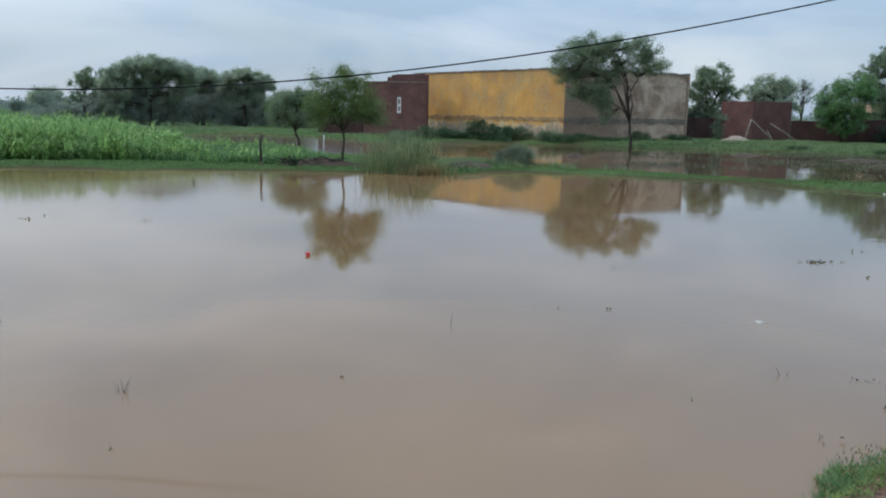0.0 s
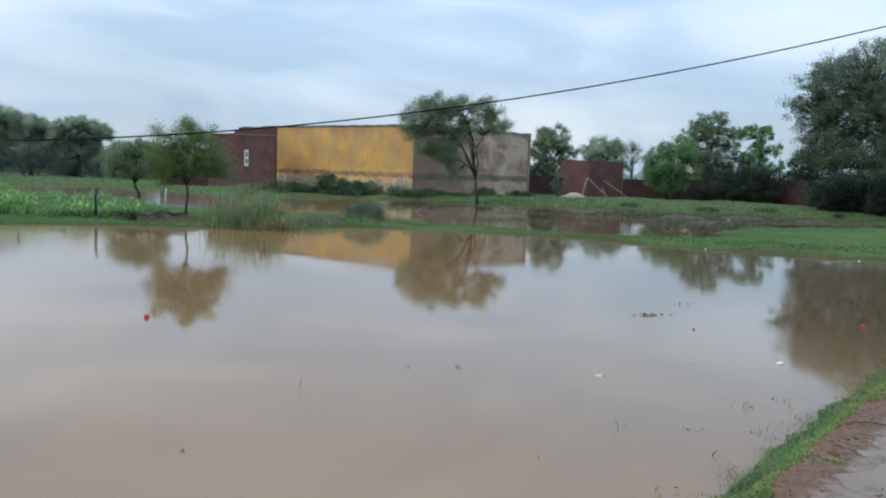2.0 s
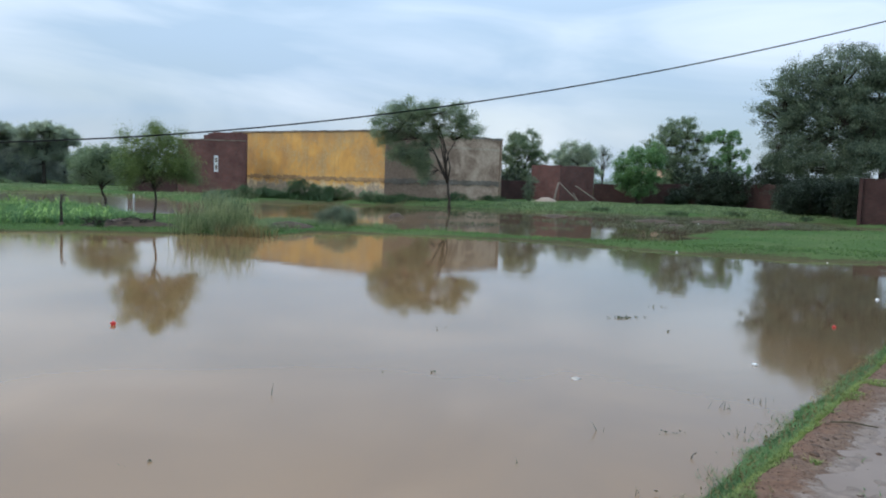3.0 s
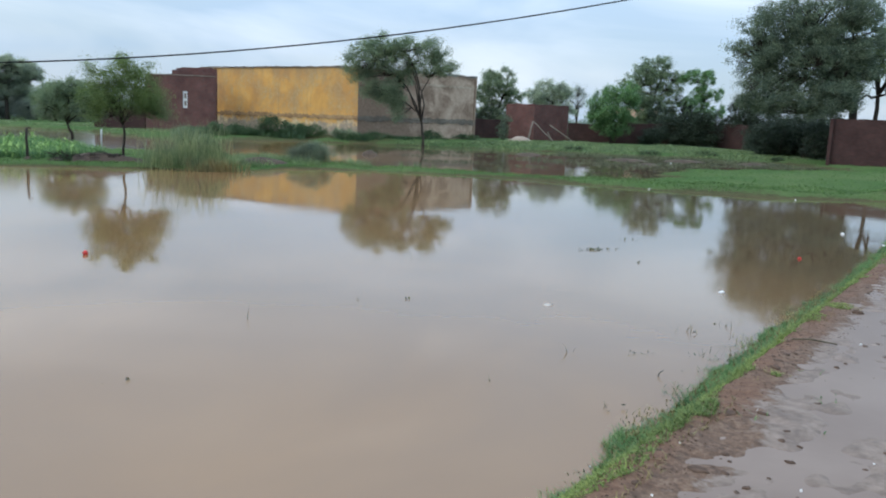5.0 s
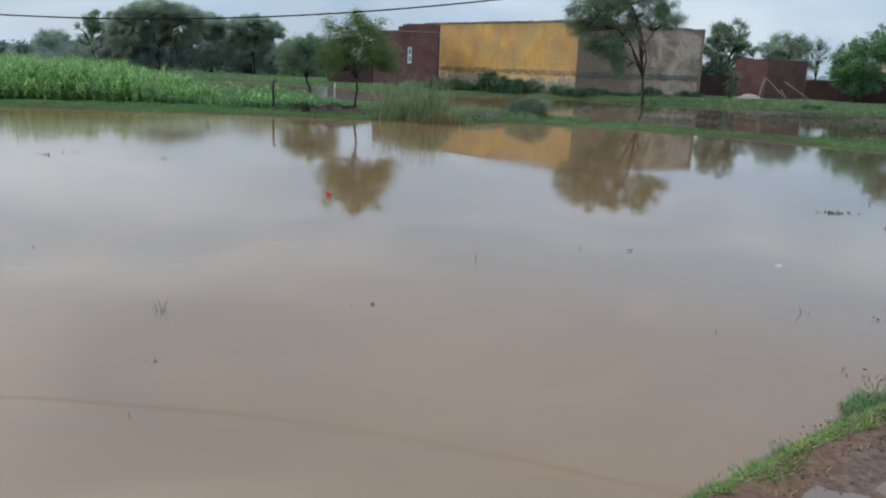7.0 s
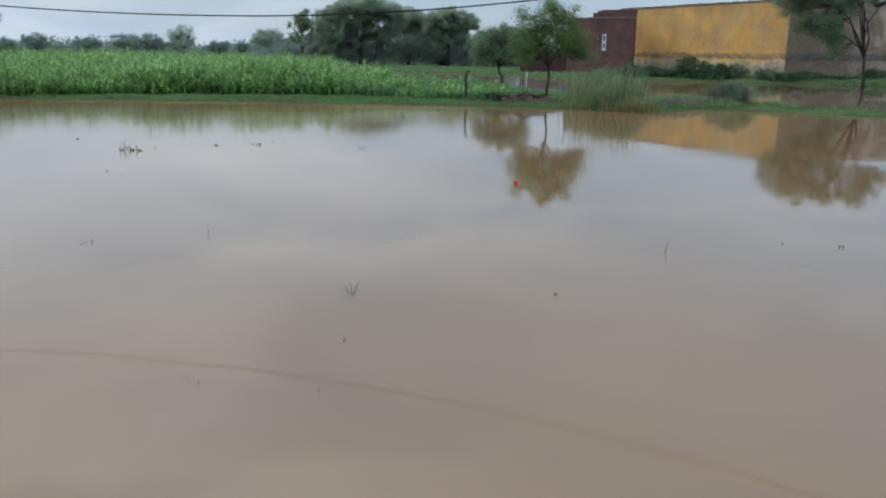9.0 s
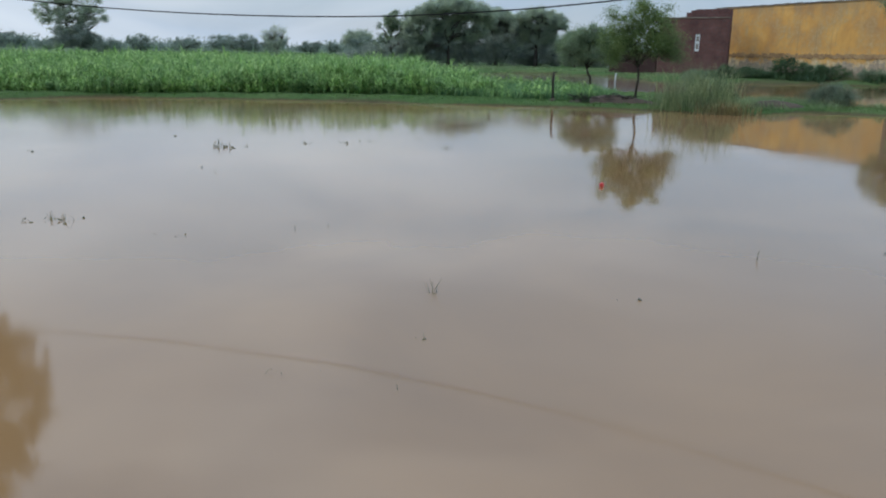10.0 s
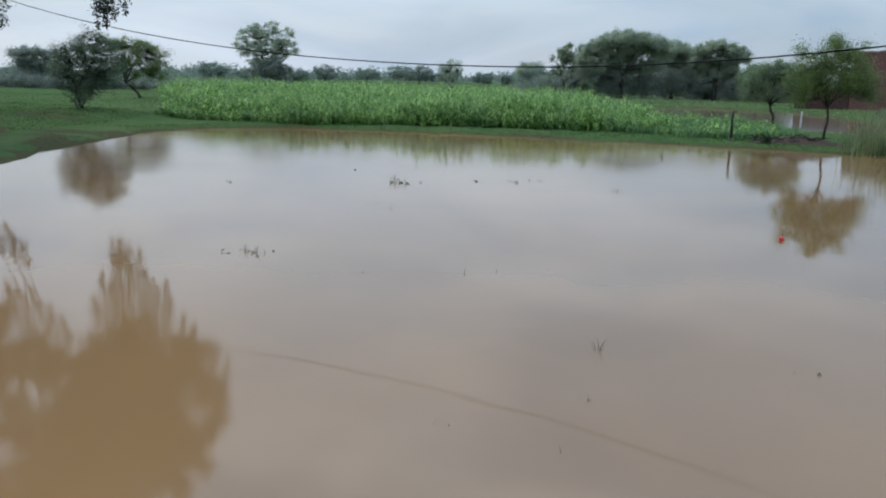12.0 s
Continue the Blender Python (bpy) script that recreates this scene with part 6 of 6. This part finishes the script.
# ---- things afloat and standing in the water ----
def crumpled(name, x, y, z, r, flat, mat, label, category, seed, group=""):
    b = Build()
    bm = bmesh.new()
    bmesh.ops.create_icosphere(bm, subdivisions=2, radius=1.0)
    for v in bm.verts:
        w = 1 + 0.45 * noise.noise(v.co * 1.7 + Vector((seed * 3.1, 0, 0))) + 0.25 * noise.noise(v.co * 4.3 + Vector((0, seed * 1.7, 0)))
        v.co = Vector((v.co.x * r * w, v.co.y * r * 0.75 * w, v.co.z * r * flat * w))
    me = bpy.data.meshes.new(name)
    bm.to_mesh(me)
    bm.free()
    ob = part(name, me, mat, smooth=True)
    ob.matrix_world = pose(x, y, z + r * flat * 0.45, 0, 0, seed * 67)
    return tagged(ob, label, category, group)


for k, (x, y, r) in enumerate([(-2.23, 13.38, 0.052), (10.14, 12.9, 0.036)]):
    crumpled("plastic_scrap", x, y, 0, r, 0.8, RED_PLASTIC, "crumpled red plastic scrap floating on the water", "litter", k + 1, "red plastic scraps")
for k, (x, y, z, r) in enumerate([(6.8, 10.17, 0, 0.042), (13.8, 16.2, 0, 0.06), (13.36, 14.4, 0, 0.05)]):
    crumpled("plastic_bag", x, y, z, r, 0.5, WHITE_PLASTIC, "small white plastic bag floating on the water", "litter", k + 5, "floating white litter")
for k, (x, y, r) in enumerate([(9.13, 35.16, 0.08), (14.93, 27.9, 0.04), (18.9, 24.7, 0.055), (28.15, 50.1, 0.09), (29.8, 32.6, 0.06)]):
    crumpled("plastic_bag", x, y, ground_z(x, y), r, 0.6, WHITE_PLASTIC, "white plastic bag lying on the grassy bund", "litter", k + 9, "white litter on the bund")
for k, (x, y, r) in enumerate([(3.95, 9.62, 0.09), (4.17, 9.6, 0.05), (7.0, 9.6, 0.03)]):
    crumpled("scum", x, y, -0.012, r, 0.16, FOAM, "flat patch of pale scum floating on the water", "scum", k + 20)


for k, (x, y, r) in enumerate([(-25.8, 14.4, 0.22), (-25.4, 14.6, 0.16), (-26.4, 14.9, 0.14), (-27.2, 15.8, 0.16)]):
    crumpled("scum", x, y, 0.0, r, 0.07, FOAM, "pale scum drifted against the shaded bank", "scum", k + 24)


def sprig(x, y, n, height, width, seed, label, spread_=0.12, name="water_weed", floating=0):
    rng = np.random.default_rng(seed)
    thing = empty(name, x, y, 0.0)
    for _ in range(n):
        base = np.array([[*(rng.normal(size=2) * spread_ * (1, 0.6)), -0.03]])
        q = blades(rng, base, height, width, 0.45, 3)
        bm = bmesh.new()
        for quad in q:
            bm.faces.new([bm.verts.new(p) for p in quad])
        bmesh.ops.remove_doubles(bm, verts=bm.verts, dist=0.0001)
        me = bpy.data.meshes.new("stem")
        bm.to_mesh(me)
        bm.free()
        part("stem", me, LEAF_WEED, thing)
    for _ in range(floating):
        c = np.array([[*(rng.normal(size=2) * spread_ * (1.3, 0.5)), rng.uniform(0.0, 0.03)]])
        part("leaf", faces_mesh("leaf", leaves(rng, c, 3.5 * width + 0.02, 1.8 * width + 0.006, 0.0)), LEAF_WEED, thing)
    return tagged(thing, label, "weed", "weeds in the water")


WL = "small drowned weed standing out of the flood water"
for k, (x, y, n, h, sp, fl) in enumerate([
        (-2.56, 6.6, 7, 0.17, 0.03, 1), (-2.15, 5.45, 4, 0.07, 0.02, 1), (0.21, 9.15, 2, 0.15, 0.01, 0), (-5.08, 8.4, 2, 0.14, 0.01, 0), (-4.79, 8.72, 1, 0.07, 0.01, 0), (-1.96, 4.5, 1, 0.09, 0.01, 0),
        (-2.85, 4.4, 4, 0.06, 0.05, 2), (-2.65, 4.5, 2, 0.03, 0.05, 1), (-10.95, 15.0, 20, 0.24, 0.14, 16), (-8.1, 7.6, 14, 0.15, 0.12, 10), (-8.4, 7.4, 4, 0.08, 0.05, 3), (-7.85, 7.8, 2, 0.05, 0.05, 2),
        (-6.5, 17.2, 5, 0.12, 0.05, 2), (-8.66, 27.06, 3, 0.24, 0.03, 0), (-9.4, 12.2, 2, 0.07, 0.02, 1), (-8.9, 11.9, 2, 0.05, 0.03, 1), (-10.6, 15.4, 2, 0.09, 0.02, 0), (-9.75, 16.5, 3, 0.06, 0.1, 4),
        (-9.0, 17.0, 4, 0.09, 0.1, 4), (-8.6, 17.6, 4, 0.07, 0.12, 4), (-7.8, 18.7, 3, 0.06, 0.06, 2), (-13.4, 16.4, 3, 0.07, 0.05, 2), (-15.7, 16.4, 2, 0.1, 0.03, 0), (-13.9, 12.5, 2, 0.1, 0.02, 2),
        (-6.2, 7.55, 2, 0.05, 0.05, 2), (-6.36, 7.45, 2, 0.04, 0.03, 1), (-13.4, 25.0, 4, 0.1, 0.12, 3), (-12.4, 24.3, 4, 0.1, 0.08, 2), (6.53, 13.95, 5, 0.05, 0.16, 34), (7.8, 15.2, 7, 0.06, 0.12, 6), (6.7, 12.6, 3, 0.05, 0.03, 3),
        (5.15, 8.2, 6, 0.17, 0.07, 2), (4.8, 7.32, 7, 0.12, 0.10, 2), (3.43, 7.54, 3, 0.14, 0.035, 0), (4.03, 7.42, 4, 0.05, 0.05, 3), (4.2, 7.39, 4, 0.06, 0.04, 2), (0.63, 8.94, 1, 0.05, 0.01, 0), (-0.76, 7.15, 3, 0.06, 0.02, 1),
        (-0.97, 7.07, 2, 0.05, 0.02, 0), (1.6, 10.05, 2, 0.04, 0.02, 1), (2.19, 10.04, 2, 0.04, 0.03, 2), (2.85, 12.93, 3, 0.04, 0.06, 3), (2.32, 6.75, 2, 0.08, 0.01, 0), (-8.2, 25.6, 3, 0.2, 0.03, 0), (-0.75, 7.12, 2, 0.06, 0.015, 0),
        (5.7, 8.4, 6, 0.14, 0.12, 2), (3.1, 5.95, 4, 0.10, 0.08, 2)]):
    sprig(x, y, n, h, 0.0055 + 0.0007 * max(0.0, math.hypot(x, y) - 6.0), 300 + k, WL, sp, floating=fl)
b = Build()
b.tube([(3.94, 6.70, -0.04), (3.95, 6.71, 0.02), (3.97, 6.71, 0.045), (4.0, 6.71, 0.055)], [0.005, 0.0055, 0.005, 0.003], 6)
tagged(part("dead_twig", b, STRAW, smooth=True), "bent dark dead twig sticking out of the water", "twig")


# ---- things on the road ----
def on_road(x, y):
    s = np.linspace(-26, 62, 4000)
    lx, ly = bank_line(s)
    v = np.min(np.hypot(lx - x, ly - y))
    return max(float(road_height(np.array(x), np.array(y), np.array(v))), 0.499)


for k, (x, y, r) in enumerate([(2.17, 3.54, 0.014), (2.62, 4.07, 0.011), (2.96, 3.47, 0.016), (3.43, 4.52, 0.010), (5.4, 5.9, 0.02), (2.0, 3.9, 0.008), (3.6, 3.7, 0.012)]):
    crumpled("pebble", x, y, on_road(x, y) - 0.004, r * 0.62, 0.8, PEBBLE, "small pale pebble lying on the wet mud", "pebble", k + 31, "pebbles on the road")
rng = np.random.default_rng(77)
for k, (x, y, r, f) in enumerate([(3.43, 4.46, 0.04, 0.35), (3.39, 4.17, 0.03, 0.3), (2.62, 3.51, 0.02, 0.3), (2.56, 3.77, 0.06, 0.14), (3.23, 4.50, 0.07, 0.14), (2.89, 3.63, 0.015, 0.4), (4.28, 5.51, 0.05, 0.16), (4.46, 5.64, 0.045, 0.16),
                                   (4.15, 5.35, 0.05, 0.3), (6.3, 7.0, 0.06, 0.4)] + [(*(np.array(bank_line(s_)) + np.array(BANK_N) * v_), rr, 0.35) for s_, v_, rr in zip(rng.uniform(0.0, 9, 70), np.abs(rng.normal(size=70)) * 0.5 + 0.60, rng.uniform(0.010, 0.032, 70))]):
    crumpled("mud_clod", float(x), float(y), on_road(float(x), float(y)) - 0.008, float(r), f, CLOD, "dark wet mud clod on the road", "clod", k + 50, "mud clods on the road")
# fine crumbs of soil along the verge and over the mud
b = Build()
for _ in range(1700):
    q, w = rng.uniform(-0.6, 9.0), 0.54 + abs(rng.normal()) * 0.20
    x, y = np.array(bank_line(q)) + np.array(BANK_N) * w
    r, a = rng.uniform(0.002, 0.0115), rng.uniform(0, 6.28)
    z = max(float(road_height(x, y, np.array(w))), 0.4945)
    ring = [(x + 1.4 * r * math.cos(a + k * 1.2566) * rng.uniform(0.7, 1.3), y + r * math.sin(a + k * 1.2566) * rng.uniform(0.7, 1.3), z - 0.003) for k in range(5)]
    b.add(ring + [(x + rng.normal() * r * 0.3, y, z + r * rng.uniform(0.4, 0.9))], [(k, (k + 1) % 5, 5) for k in range(5)])
tagged(part("mud_crumbs", b, CLOD), "dark crumbs of wet soil strewn along the road's verge", "soil", kind="stuff")
b = Build()
b.tube([(4.80, 6.02, 0.53), (4.93, 5.95, 0.545), (5.10, 5.83, 0.53)], [0.008, 0.010, 0.006], 6)
tagged(part("dead_twig", b, STRAW, smooth=True), "dark dead twig lying across the wet mud", "twig")
